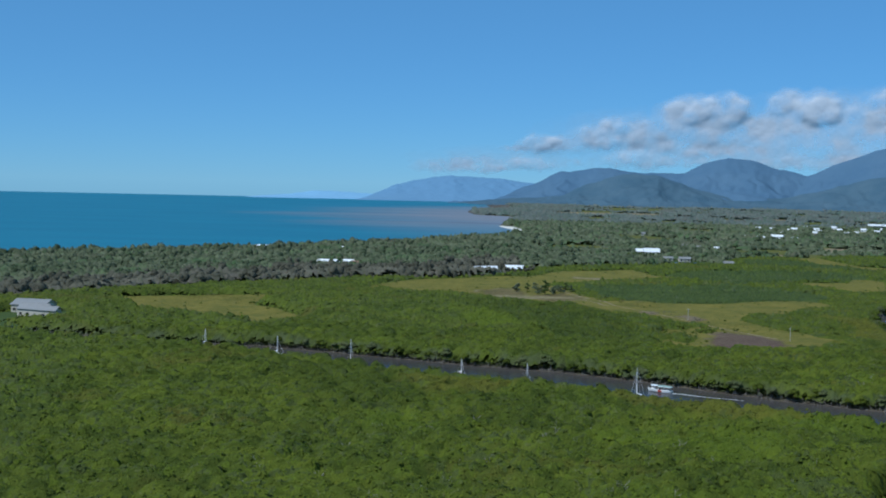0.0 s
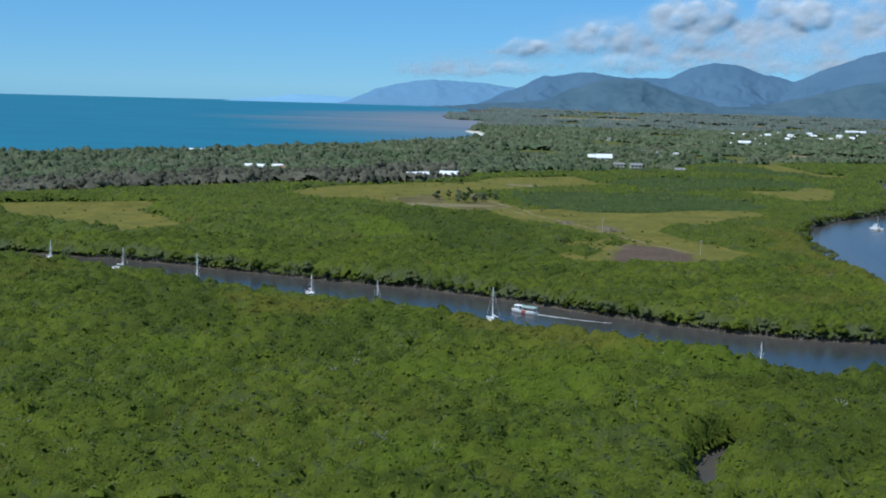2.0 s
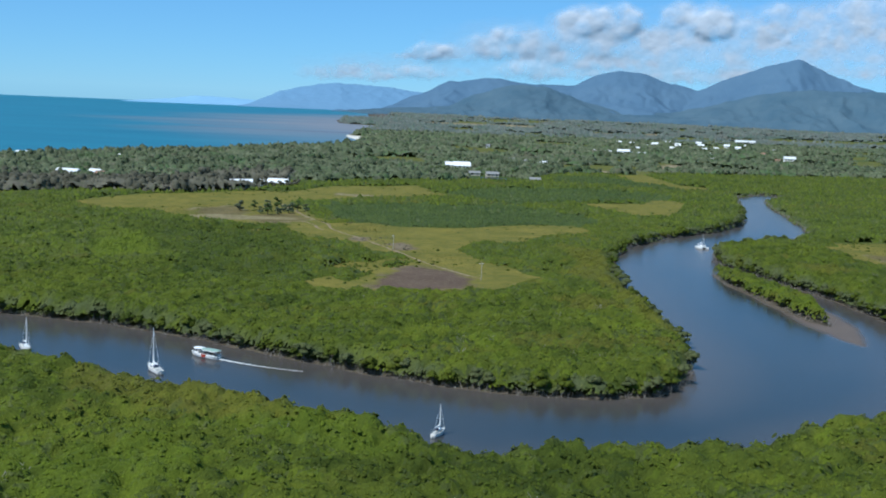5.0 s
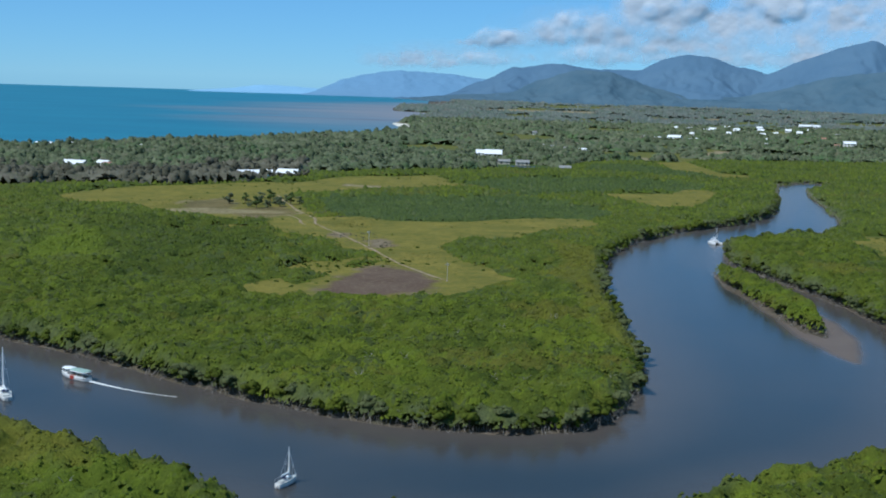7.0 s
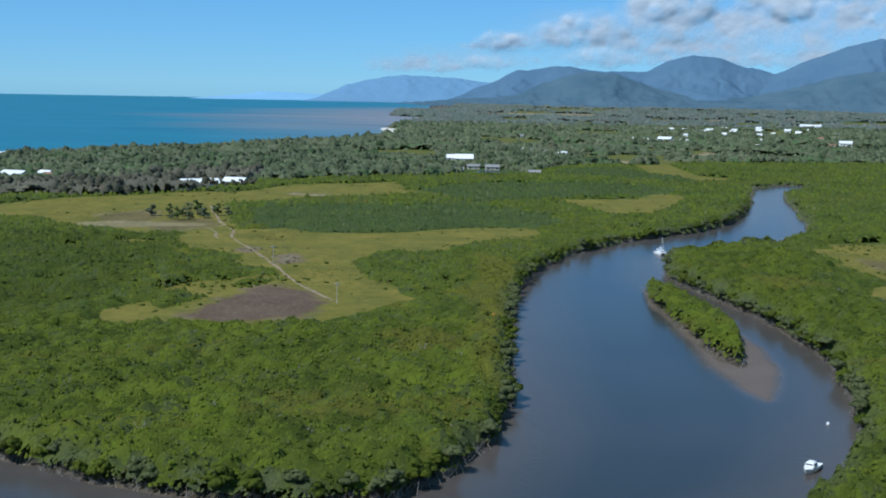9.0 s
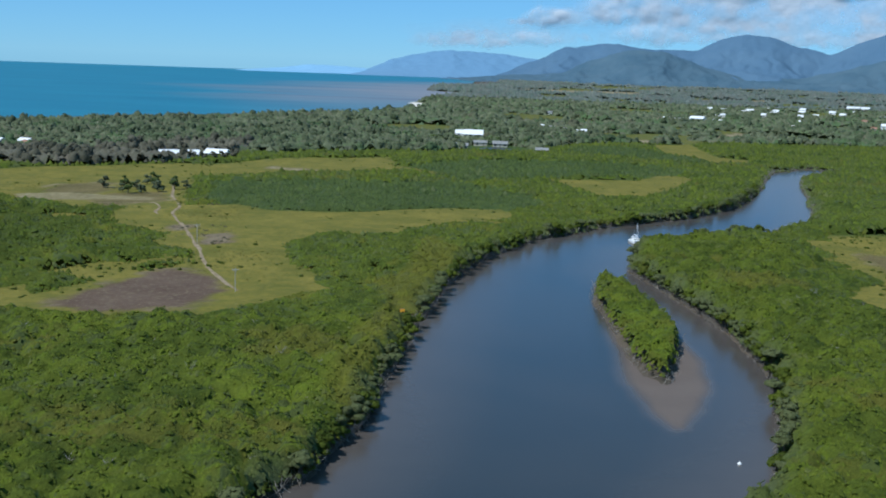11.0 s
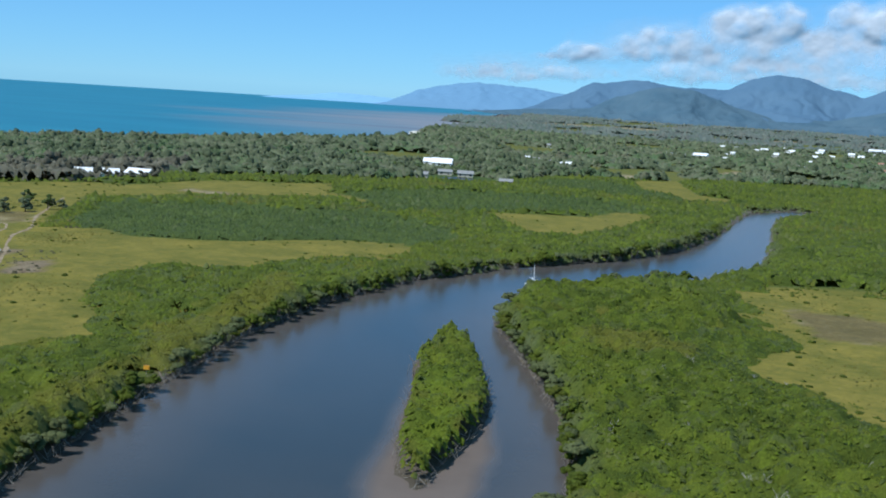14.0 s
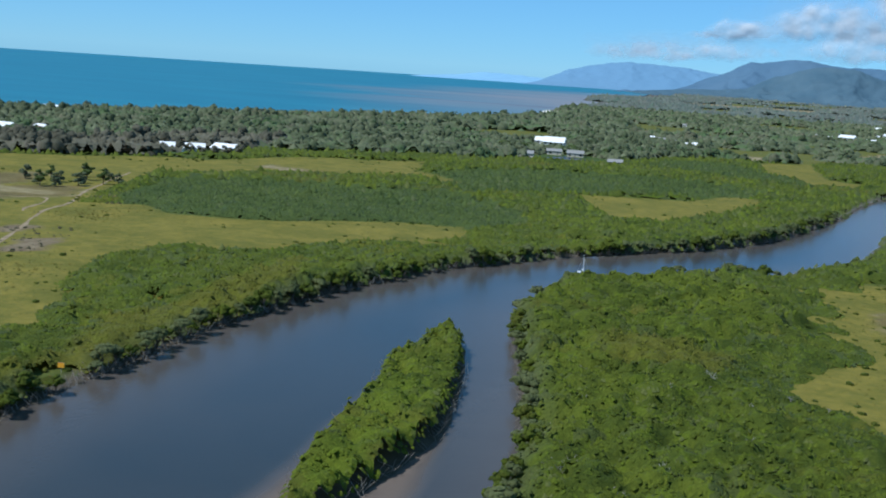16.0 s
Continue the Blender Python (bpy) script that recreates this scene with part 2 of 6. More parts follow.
def cloud_material():
    n = Nodes("cloud_vapour")
    n.set((0.57, 0.58, 0.60), 1.0, 0.0, 0.0)
    veil = n.attr("veil").outputs["Fac"]
    edge = n.add("ShaderNodeMath")
    edge.operation = "MULTIPLY"
    n.link(n.mask(veil, 0.02, 0.85), edge.inputs[0])
    n.link(n.mask(n.noise(0.012, 4, 0.5), 0.10, 0.55), edge.inputs[1])
    dim = n.add("ShaderNodeMath")
    dim.operation = "MULTIPLY"
    dim.inputs[1].default_value = 0.88
    n.link(edge.outputs["Value"], dim.inputs[0])
    n.link(dim.outputs["Value"], n.bsdf.inputs["Alpha"])
    return n.mat


# ---- plan of the place ----
RIVER = [(-330, 560), (-230, 520), (-145, 484), (-108, 474), (-63, 463), (-20, 442), (15, 425), (41, 416), (68, 397), (89, 380),
         (108, 366), (126, 355), (142, 349), (158, 347), (172, 350), (181, 361), (188, 380), (193, 405), (195, 440), (197, 480),
         (201, 530), (211, 578), (228, 621), (255, 662), (290, 696), (319, 742), (347, 825), (367, 900), (380, 940), (410, 975),
         (420, 955), (388, 905), (374, 850), (364, 798), (354, 748), (338, 690), (312, 655), (288, 636), (261, 604), (253, 568),
         (262, 522), (268, 483), (269, 445)]
RIVER_NEAR = [(262, 410), (255, 385), (240, 354), (222, 331), (199, 317), (172, 295), (144, 297), (126, 290), (104, 310), (81, 325),
              (57, 340), (25, 362), (-6, 376), (-36, 400), (-67, 420), (-132, 445), (-230, 490), (-330, 530)]
SHALLOWS = [(241, 522), (240, 499), (239.5, 478), (239, 457), (239, 445), (240, 431), (242, 419), (244.5, 411), (247, 412), (250, 420), (254, 430), (257, 443), (258.5, 458), (257.5, 472), (256, 486), (250, 520)]
MUDBANK = [(242, 519), (240, 501), (240.5, 476), (241.5, 457), (241.5, 443), (241.5, 432), (243.5, 425), (247, 424), (251, 430), (254.5, 440), (257, 452), (257.5, 470), (256, 487), (250, 522)]
ISLET = [(241.6, 542), (239.2, 516), (241.2, 488), (242.2, 460), (243.8, 447), (247.8, 439.5), (251.2, 455), (255, 475), (255.8, 489), (253.2, 513), (249.2, 536), (245, 546)]
COAST = [(-1500, 300), (-700, 720), (-358, 964), (-282, 1020), (-201, 1103), (-107, 1225), (-20, 1350), (60, 1470), (98, 1600), (108, 1740),
         (88, 1900), (115, 2200), (140, 2400), (150, 2560), (70, 2620), (58, 2900), (70, 3150), (150, 3250), (230, 3700), (160, 4780), (160, 5400), (-6000, 5400), (-6000, 300)]
MEADOWS = [
    [(71, 657), (83, 673), (111, 683), (124, 674), (144, 670), (161, 674), (180, 690), (198, 700), (216, 698), (222, 680), (208, 662), (195, 650),
     (184, 630), (178, 615), (160, 612), (152, 604), (148, 590), (150, 573), (156, 548), (166, 533), (172, 516), (162, 505), (156, 490), (146, 477),
     (134, 474), (117, 470), (105, 480), (100, 465), (92, 465), (87, 492), (95, 506), (106, 496), (115, 524), (129, 553), (116, 576), (106, 600), (84, 612), (72, 640)],
    [(236, 838), (252, 839), (272, 843), (288, 849), (302, 880), (317, 884), (322, 866), (308, 826), (292, 781), (277, 757), (263, 757), (257, 781), (247, 806)],
    [(46, 822), (67, 866), (95, 912), (128, 926), (150, 945), (157, 890), (192, 845), (166, 843), (133, 825), (108, 812), (100, 803), (79, 784), (59, 791)],
    [(-50, 715), (-40, 765), (-20, 800), (10, 820), (34, 846), (58, 858), (66, 800), (78, 750), (92, 671), (85, 660), (62, 660), (33, 670), (-1, 690)],
    [(322, 645), (330, 641), (363, 650), (398, 640), (372, 500), (335, 480), (319, 508), (314, 526), (310, 536), (313, 548), (320, 553), (328, 577), (327, 596), (323, 615)],
    [(326, 1141), (366, 1172), (366, 1102), (364, 1040), (382, 1027), (371, 974), (353, 977), (345, 1015), (330, 1044)],
    [(-186, 640), (-122, 671), (-90, 677), (-96, 620), (-58, 549), (-82, 518), (-127, 554)]]
BARE = [[(112, 490), (114, 508), (126, 536), (140, 527), (148, 511), (143, 487), (129, 482), (118, 480)], [(22, 730), (41, 748), (50, 716), (48, 702), (31, 700), (24, 708)],
        [(54, 704), (73, 716), (83, 686), (65, 665), (54, 680)], [(332, 608), (337, 614), (350, 610), (372, 592), (349, 574), (335, 573), (334, 585)]]
STUBBLE = [[(20, 692), (32, 704), (53, 700), (77, 698), (78, 688), (53, 683), (33, 674), (22, 678)], [(103, 622), (114, 626), (112, 606), (106, 600)], [(118, 600), (127, 611), (131, 588), (123, 583)],
           [(91, 853), (107, 847), (125, 840), (131, 833), (111, 831), (93, 843)], [(396, 1265), (438, 1366), (463, 1360), (450, 1295), (416, 1239), (391, 1218)],
           [(300, 1170), (327, 1210), (360, 1216), (330, 1160)], [(250, 3080), (390, 3090), (560, 3110), (520, 2860), (370, 2800), (250, 2860)], [(597, 2600), (785, 2740), (745, 2540), (575, 2420)],
           [(860, 2480), (992, 2480), (950, 2400), (850, 2410)]]
POND = [(197, 1018), (203, 1044), (210, 1060), (222, 1050), (232, 1026), (240, 1000), (228, 990), (212, 1000)]
BEACH = [(58, 1866), (80, 1960), (110, 1900), (118, 1760), (112, 1640), (98, 1600), (100, 1740)]
CREEK = [(85, 220), (88, 225), (91, 238), (96, 246), (100, 250)]
TRACKS = [[(62, 775), (67, 755), (73, 732), (77, 717), (85, 690), (93, 671), (95, 652), (99, 640), (104, 626), (114, 600), (123, 575), (134, 543), (140, 530), (146, 518), (152, 508)],
          [(93, 646), (89, 648), (86, 668), (79, 681), (67, 672), (52, 676)]]
WOOD_EDGE = [(-900, 120), (-300, 525), (-221, 596), (-190, 650), (-125, 730), (-58, 800), (-30, 804), (0, 815), (31, 845), (50, 866), (62, 925), (92, 937), (150, 984), (172, 974), (190, 1004),
             (238, 1022), (256, 1062), (276, 1107), (330, 1150), (400, 1178), (420, 1180), (520, 1200), (800, 1260), (1300, 1400), (6000, 3000), (6000, 6000), (-900, 6000)]
RIVER_ALL = RIVER + RIVER_NEAR


def rough_noise(x, y, size, seed=0):
    """Smooth value noise over the plan, from 0 to 1, with three octaves."""
    total, weight = 0.0, 0.0
    for k in range(3):
        u, v = x / size * 2**k + 17.3 * seed, y / size * 2**k - 9.1 * seed
        i, j = np.floor(u), np.floor(v)
        fu, fv = u - i, v - j
        fu, fv = fu * fu * (3 - 2 * fu), fv * fv * (3 - 2 * fv)

        def corner(p, q):
            h = np.sin(p * 127.1 + q * 311.7 + seed * 74.7 + k * 13.0) * 43758.5453
            return h - np.floor(h)

        a = corner(i, j) * (1 - fu) + corner(i + 1, j) * fu
        b = corner(i, j + 1) * (1 - fu) + corner(i + 1, j + 1) * fu
        total, weight = total + (a * (1 - fv) + b * fv) / 2**k, weight + 1 / 2**k
    return total / weight


def cells(x, y, size, seed=0):
    """Nearest of scattered crown centres: the distance, in units of size, and a chance number that belongs to that crown."""
    u, v = x / size, y / size
    i, j = np.floor(u), np.floor(v)
    best, own = np.full(x.shape, 9.0), np.zeros(x.shape)
    for di in (-1, 0, 1):
        for dj in (-1, 0, 1):
            p, q = i + di, j + dj
            h1 = np.sin(p * 127.1 + q * 311.7 + seed * 7.7) * 43758.5453
            h2 = np.sin(p * 269.5 + q * 183.3 + seed * 3.1) * 43758.5453
            h3 = np.sin(p * 419.2 + q * 371.9 + seed * 5.3) * 43758.5453
            h1, h2, h3 = h1 - np.floor(h1), h2 - np.floor(h2), h3 - np.floor(h3)
            d = np.hypot(p + h1 - u, q + h2 - v) * (0.8 + 0.45 * h3)
            near = d < best
            best, own = np.where(near, d, best), np.where(near, h3, own)
    return best, np.modf(own * 91.7)[0]


def within(poly, x, y):
    """Distance to the outline of a plan shape: positive inside, negative outside."""
    p = np.array(poly, float)
    q = np.roll(p, -1, 0)
    far, odd = np.full(x.shape, 1e18), np.zeros(x.shape, bool)
    for (ax, ay), (bx, by) in zip(p, q):
        dx, dy = bx - ax, by - ay
        s = np.clip(((x - ax) * dx + (y - ay) * dy) / (dx * dx + dy * dy + 1e-9), 0, 1)
        far = np.minimum(far, (x - ax - s * dx) ** 2 + (y - ay - s * dy) ** 2)
        if dy:
            odd ^= ((ay > y) != (by > y)) & (x < ax + (y - ay) / dy * dx)
    return np.sqrt(far) * np.where(odd, 1, -1)


def beside(line, x, y):
    """Distance to an open line on the plan."""
    far = np.full(x.shape, 1e18)
    for (ax, ay), (bx, by) in zip(line, line[1:]):
        dx, dy = bx - ax, by - ay
        s = np.clip(((x - ax) * dx + (y - ay) * dy) / (dx * dx + dy * dy + 1e-9), 0, 1)
        far = np.minimum(far, (x - ax - s * dx) ** 2 + (y - ay - s * dy) ** 2)
    return np.sqrt(far)


def plan_at(x, y):
    """What covers each place: distances into river, sea, islet and mudbank, and the amounts of grass, bare earth and woodland."""
    wob = (rough_noise(x, y, 18, 3) - 0.5) * 9
    wob_small = (rough_noise(x, y, 7, 5) - 0.5) * 3.2
    river = np.maximum(within(RIVER_ALL, x, y) + wob_small, 1.7 - beside(CREEK, x + 0.5 * wob_small, y))
    grass = np.max([within(m, x + wob, y + 1.6 * wob) for m in MEADOWS], 0) + wob * 0.5
    bare = np.max([within(m, x, y + wob * 0.7) for m in BARE], 0) + wob_small * 2.2
    straw = np.max([within(m, x, y + wob * 0.7) for m in STUBBLE], 0) + wob_small
    straw = np.where(y < 760, straw - 9 * np.clip(rough_noise(x, y, 11, 91) - 0.42, 0, 1), straw)
    straw = np.maximum(straw, 1.0 - np.abs(bare + 1.6) - 9 * np.clip(rough_noise(x, y, 9, 92) - 0.45, 0, 1))
    bare = np.maximum(bare, straw)
    wood = within(WOOD_EDGE, x + wob, y + wob)
    return dict(river=river, sea=within(COAST, x + wob_small, y), islet=within(ISLET, x, y) + wob_small * 0.3,
                mudbank=within(MUDBANK, x, y) + wob_small * 0.4, grass=grass, bare=bare, wood=wood, straw=straw)


def height_at(x, y, p):
    land = np.minimum(-p["river"], -p["sea"] * 0.2)
    land = np.maximum(land, np.maximum(np.minimum(p["mudbank"] * 0.2, 0) - 1.2, p["islet"] * 1.2))
    return np.clip(land * 0.16, -1.6, 0.7) + (rough_noise(x, y, 30, 8) - 0.5) * 0.5 * (land > 4)


def mesh_from(name, verts, faces, material, smooth=False):
    """A mesh out of arrays; faces all have the same number of corners."""
    me = bpy.data.meshes.new(name)
    faces = np.asarray(faces, np.int32)
    n, k = faces.shape
    me.vertices.add(len(verts))
    me.vertices.foreach_set("co", np.asarray(verts, np.float32).ravel())
    me.loops.add(n * k)
    me.loops.foreach_set("vertex_index", faces.ravel())
    me.polygons.add(n)
    me.polygons.foreach_set("loop_start", np.arange(0, n * k, k, dtype=np.int32))
    me.polygons.foreach_set("loop_total", np.full(n, k, np.int32))
    if smooth:
        me.polygons.foreach_set("use_smooth", np.ones(n, bool))
    me.materials.append(material)
    me.update(calc_edges=True)
    me.validate()
    return me


def grid_faces(rows, cols):
    i = (np.arange(rows - 1)[:, None] * cols + np.arange(cols - 1)).ravel()
    return np.stack([i, i + 1, i + cols + 1, i + cols], 1)


def steps_out(start, end, first, grow):
    """Places from start to end with steps that grow."""
    out, step = [start], first
    sign = 1 if end > start else -1
    while (end - out[-1]) * sign > step:
        out.append(out[-1] + sign * step)
        step *= grow
    return out + [end]


THICKETS = [[(84, 760), (120, 785), (155, 782), (194, 796), (228, 750), (235, 720), (211, 684), (152, 660), (112, 666), (96, 700)],
            [(165, 894), (213, 942), (288, 950), (330, 905), (300, 866), (240, 840), (197, 797), (170, 850)],
            [(258, 1009), (270, 1075), (289, 1093), (308, 1089), (355, 974), (347, 950), (320, 975), (291, 1002)]]


def canopy(x, y, p):
    """Height of the canopy, which places bear trees, and how far the cover is low marsh scrub or dark thicket."""
    low = rough_noise(x, y, 40, 6)
    marsh = np.clip((within(MEADOWS[0], x, y) + 52) / 36, 0, 1) * np.clip((y - 455) / 40, 0, 1)
    marsh = np.maximum(marsh, np.clip((within(MEADOWS[4], x, y) + 22) / 16, 0, 1))
    thick = np.max([within(k, x, y) for k in THICKETS], 0) > 0
    marsh = np.where(thick | (p["wood"] > -5), 0, marsh)
    patchy = rough_noise(x, y, 26, 33)
    shut = (x > 150) & (x < 235) & (y > 488) & (y < 655) & (p["grass"] < 0)
    patchy = np.where(shut, np.maximum(patchy, 0.46), patchy)
    open_marsh = (marsh > 0.35) & (patchy < 0.31 + 0.06 * marsh) & (p["river"] < -9)
    lip = -0.9 + 1.7 * np.clip(rough_noise(x, y, 13, 77) * 1.7 - 0.35, 0, 1)
    trees = (p["river"] < -lip) & (np.min([beside(k, x, y) for k in TRACKS], 0) > 1.6) & (p["sea"] < -20) & (p["grass"] < 0.5) & (p["bare"] < -0.5) & (p["wood"] < 2) & ~open_marsh
    trees &= ((x - 193.5) / 3.0) ** 2 + ((y - 486.5) / 5.5) ** 2 > 1
    trees &= ((x + 190) / 20) ** 2 + ((y - 540) / 34) ** 2 > 1
    trees |= p["islet"] > 0.4
    top = 3.0 + 1.9 * low + 0.9 * (rough_noise(x, y, 9, 44) - 0.5) - 1.9 * marsh
    top -= 0.7 * (p["river"] > -4.0)
    far = np.clip((y - 600) / 160, 0, 1)
    top = top * (1 - 0.42 * far) + 1.0 * far * (within(THICKETS[2], x, y) > 0)
    top -= 2.4 * np.exp(-(beside(CREEK, x, y) / 5.0) ** 2)
    top += 1.6 * np.exp(-(((x - 110) / 22) ** 2 + ((y - 303) / 7) ** 2))
    top += 1.6 * np.exp(-(((x - 263) / 11) ** 2 + ((y - 592) / 22) ** 2))
    bank = np.array(RIVER_NEAR[::-1])
    hither = (y < np.interp(x, bank[:, 0], bank[:, 1]) + 4) & (x < 250) & (p["river"] < 0)
    top += 1.5 * hither + 0.8 * (hither & (p["river"] > -4.0))
    top -= 0.9 * thick
    top = np.where(p["islet"] > 0, 2.7, top)
    inner = np.minimum(np.minimum((-p["river"] - lip + 0.1) * 0.6, np.where(p["grass"] > -30, 0.6 - p["grass"], 30)), -0.3 - p["bare"])
    inner = np.minimum(inner, np.where(p["river"] < -9, (patchy - 0.31 - 0.06 * marsh) * 55 + 60 * np.clip((0.35 - marsh) / 0.35, 0, 1) ** 3, 30))
    inner = np.minimum(inner, (np.min([beside(k, x, y) for k in TRACKS], 0) - 1.5) * 2)
    inner = np.minimum(inner, (2.2 - p["wood"]) * 2)
    for cx, cy, rx, ry in ((193.5, 486.5, 3.0, 5.5), (-190, 540, 20, 34)):
        inner = np.minimum(inner, (np.sqrt(((x - cx) / rx) ** 2 + ((y - cy) / ry) ** 2) - 1) * rx)
    inner = np.where((p["river"] < -9) & (p["islet"] < -9), inner * 0.3, inner)
    inner = np.where(p["islet"] > -1.5, p["islet"] * 1.2, inner)
    return top, trees, marsh, thick, inner


def build_ground():
    xs = np.array(steps_out(-260, -5500, 4, 1.12)[::-1] + list(np.arange(-257, 440, 2.6)) + steps_out(442, 5500, 4, 1.10))
    ys = np.array(steps_out(195, -900, 6, 1.3)[::-1] + list(np.arange(198, 720, 2.6)) + steps_out(722, 5400, 3.5, 1.03))
    gx, gy = np.meshgrid(xs, ys)
    x, y = gx.ravel(), gy.ravel()
    p = plan_at(x, y)
    me = mesh_from("ground", np.stack([x, y, height_at(x, y, p)], 1), grid_faces(len(ys), len(xs)), ground_material(), True)
    near_water = np.maximum(p["river"], p["sea"] * 0.25)
    mud = np.clip((near_water + 3.6) / 1.2, 0, 1)
    mud = np.maximum(mud, np.clip(p["mudbank"] + 1, 0, 1) * (p["islet"] < 0.5))
    marsh = canopy(x, y, p)[2]
    marsh = np.maximum(marsh, 0.55 * ((p["wood"] > 6) & (p["sea"] < -8) & (rough_noise(x, y, 90, 15) > 0.53) & (y > 1150)))
    cover = np.stack([np.clip(np.maximum(p["grass"] / 3 + 0.5, marsh * 1.6 - 0.3), 0, 1), np.clip(p["bare"] / 1.2 + 0.4, 0, 1) * np.where(((x > 300) & (y < 700)) | ((y > 640) & (y < 800)), 0.55, 1.0), mud * 0.9, 1 - np.clip(within(BEACH, x, y) / 8 + 0.5, 0, 1)], 1)
    me.attributes.new("straw", "FLOAT", "POINT").data.foreach_set("value", (np.clip(p["straw"] / 1.2 + 0.3, 0, 1) * (0.45 + 0.55 * rough_noise(x, y, 8, 19)) * np.where(y < 760, np.where(y > 660, 0.75, 0.42), 1.0)).astype(np.float32))
    layer = me.attributes.new("cover", "FLOAT_COLOR", "POINT")
    layer.data.foreach_set("color", cover.astype(np.float32).ravel())
    tagged(new("ground", me), "flat coastal plain with mangrove floor, olive marsh grass and bare mud", "ground", kind="structure")


build_ground()


def build_tracks():
    """Narrow worn ways over the marsh, slightly winding."""
    for n, line in enumerate(TRACKS):
        p = np.array(line, float)
        s = np.concatenate([[0], np.cumsum(np.hypot(*np.diff(p, axis=0).T))])
        q = np.arange(0, s[-1], 1.5)
        x, y = np.interp(q, s, p[:, 0]), np.interp(q, s, p[:, 1])
        x, y = np.convolve(np.pad(x, 4, mode="edge"), np.ones(9) / 9, "valid"), np.convolve(np.pad(y, 4, mode="edge"), np.ones(9) / 9, "valid")
        x = x + 1.6 * (rough_noise(q, 0 * q, 22, 5 + n) - 0.5) * 2
        dx, dy = np.gradient(x), np.gradient(y)
        d = np.hypot(dx, dy)
        half = 0.22 + 0.8 * rough_noise(q, 0 * q, 7, 8 + n) ** 1.5
        rows = []
        for k in (-1, -0.4, 0.4, 1):
            ex, ey = x - dy / d * half * k, y + dx / d * half * k
            rows.append(np.stack([ex, ey, height_at(ex, ey, plan_at(ex, ey)) + 0.10 - 0.07 * abs(k)], 1))
        me = mesh_from("path", np.stack(rows, 1).reshape(-1, 3), grid_faces(len(q), 4), SAND, True)
        tagged(new("path", me), "narrow winding track of pale sandy earth over the marsh", "track", kind="structure")


SAND = plain_patch("sandy_earth", [(0.25, (0.13, 0.10, 0.055)), (0.5, (0.25, 0.19, 0.12)), (0.75, (0.36, 0.29, 0.20))], 0.35)
build_tracks()


def build_water():
    x, y = np.meshgrid(np.concatenate([np.arange(-340, 232, 4.0), np.arange(233, 266, 1.3), np.arange(268, 441, 4.0)]),
                       np.concatenate([np.arange(190, 400, 4.0), np.arange(402, 530, 2.0), np.arange(532, 1011, 4.0)]))
    me = mesh_from("river", np.stack([x.ravel(), y.ravel(), 0 * x.ravel()], 1), grid_faces(*x.shape), river_material(), True)
    x, y = x.ravel(), y.ravel()
    silt = np.clip(0.35 + within(SHALLOWS, x, y) / 4.5 + (rough_noise(x, y, 9, 9) - 0.5) * 0.5, 0, 1) * 0.95
    silt = np.maximum(silt, 0.45 * np.clip(1 - within(RIVER_ALL, x, y) / 21, 0, 1))
    me.attributes.new("silt", "FLOAT", "POINT").data.foreach_set("value", silt.astype(np.float32))
    tagged(new("river", me), "calm brown tidal river reflecting the blue sky", "river", kind="structure")
    xs = np.array(steps_out(140, -5400, 8, 1.06)[::-1])
    ys = np.array(steps_out(600, 5350, 10, 1.02))
    x, y = np.meshgrid(xs, ys)
    x, y = x.ravel(), y.ravel()
    me = mesh_from("sea", np.stack([x, y, 0 * x], 1), grid_faces(len(ys), len(xs)), sea_material(), True)
    off = within(COAST, x, y)
    reach = np.clip((y - 1350) / 900, 0, 1) * np.clip((4300 - y) / 1500, 0, 1)
    drift = rough_noise(x * 0.25, y, 260, 4)
    shoal = np.clip(1.25 - off / (60 + 330 * reach) + (drift - 0.5) * 1.6, 0, 1) * reach
    me.attributes.new("shoal", "FLOAT", "POINT").data.foreach_set("value", shoal.astype(np.float32))
    tagged(new("water_sea", me), "turquoise blue sea with brown shoals along the shore", "sea", kind="structure")


build_water()


def build_pond():
    ring = [(x, y) for x, y in POND]
    v = [(x, y, 1.02) for x, y in ring] + [(sum(x for x, y in ring) / len(ring), sum(y for x, y in ring) / len(ring), 1.02)]
    n = len(ring)
    me = mesh_from("pond", v, [[k, (k + 1) % n, n] for k in range(n)], bpy.data.materials["river_water"])
    tagged(new("water_pond", me), "still pond beside the white hotel", "pond", kind="structure")


build_pond()


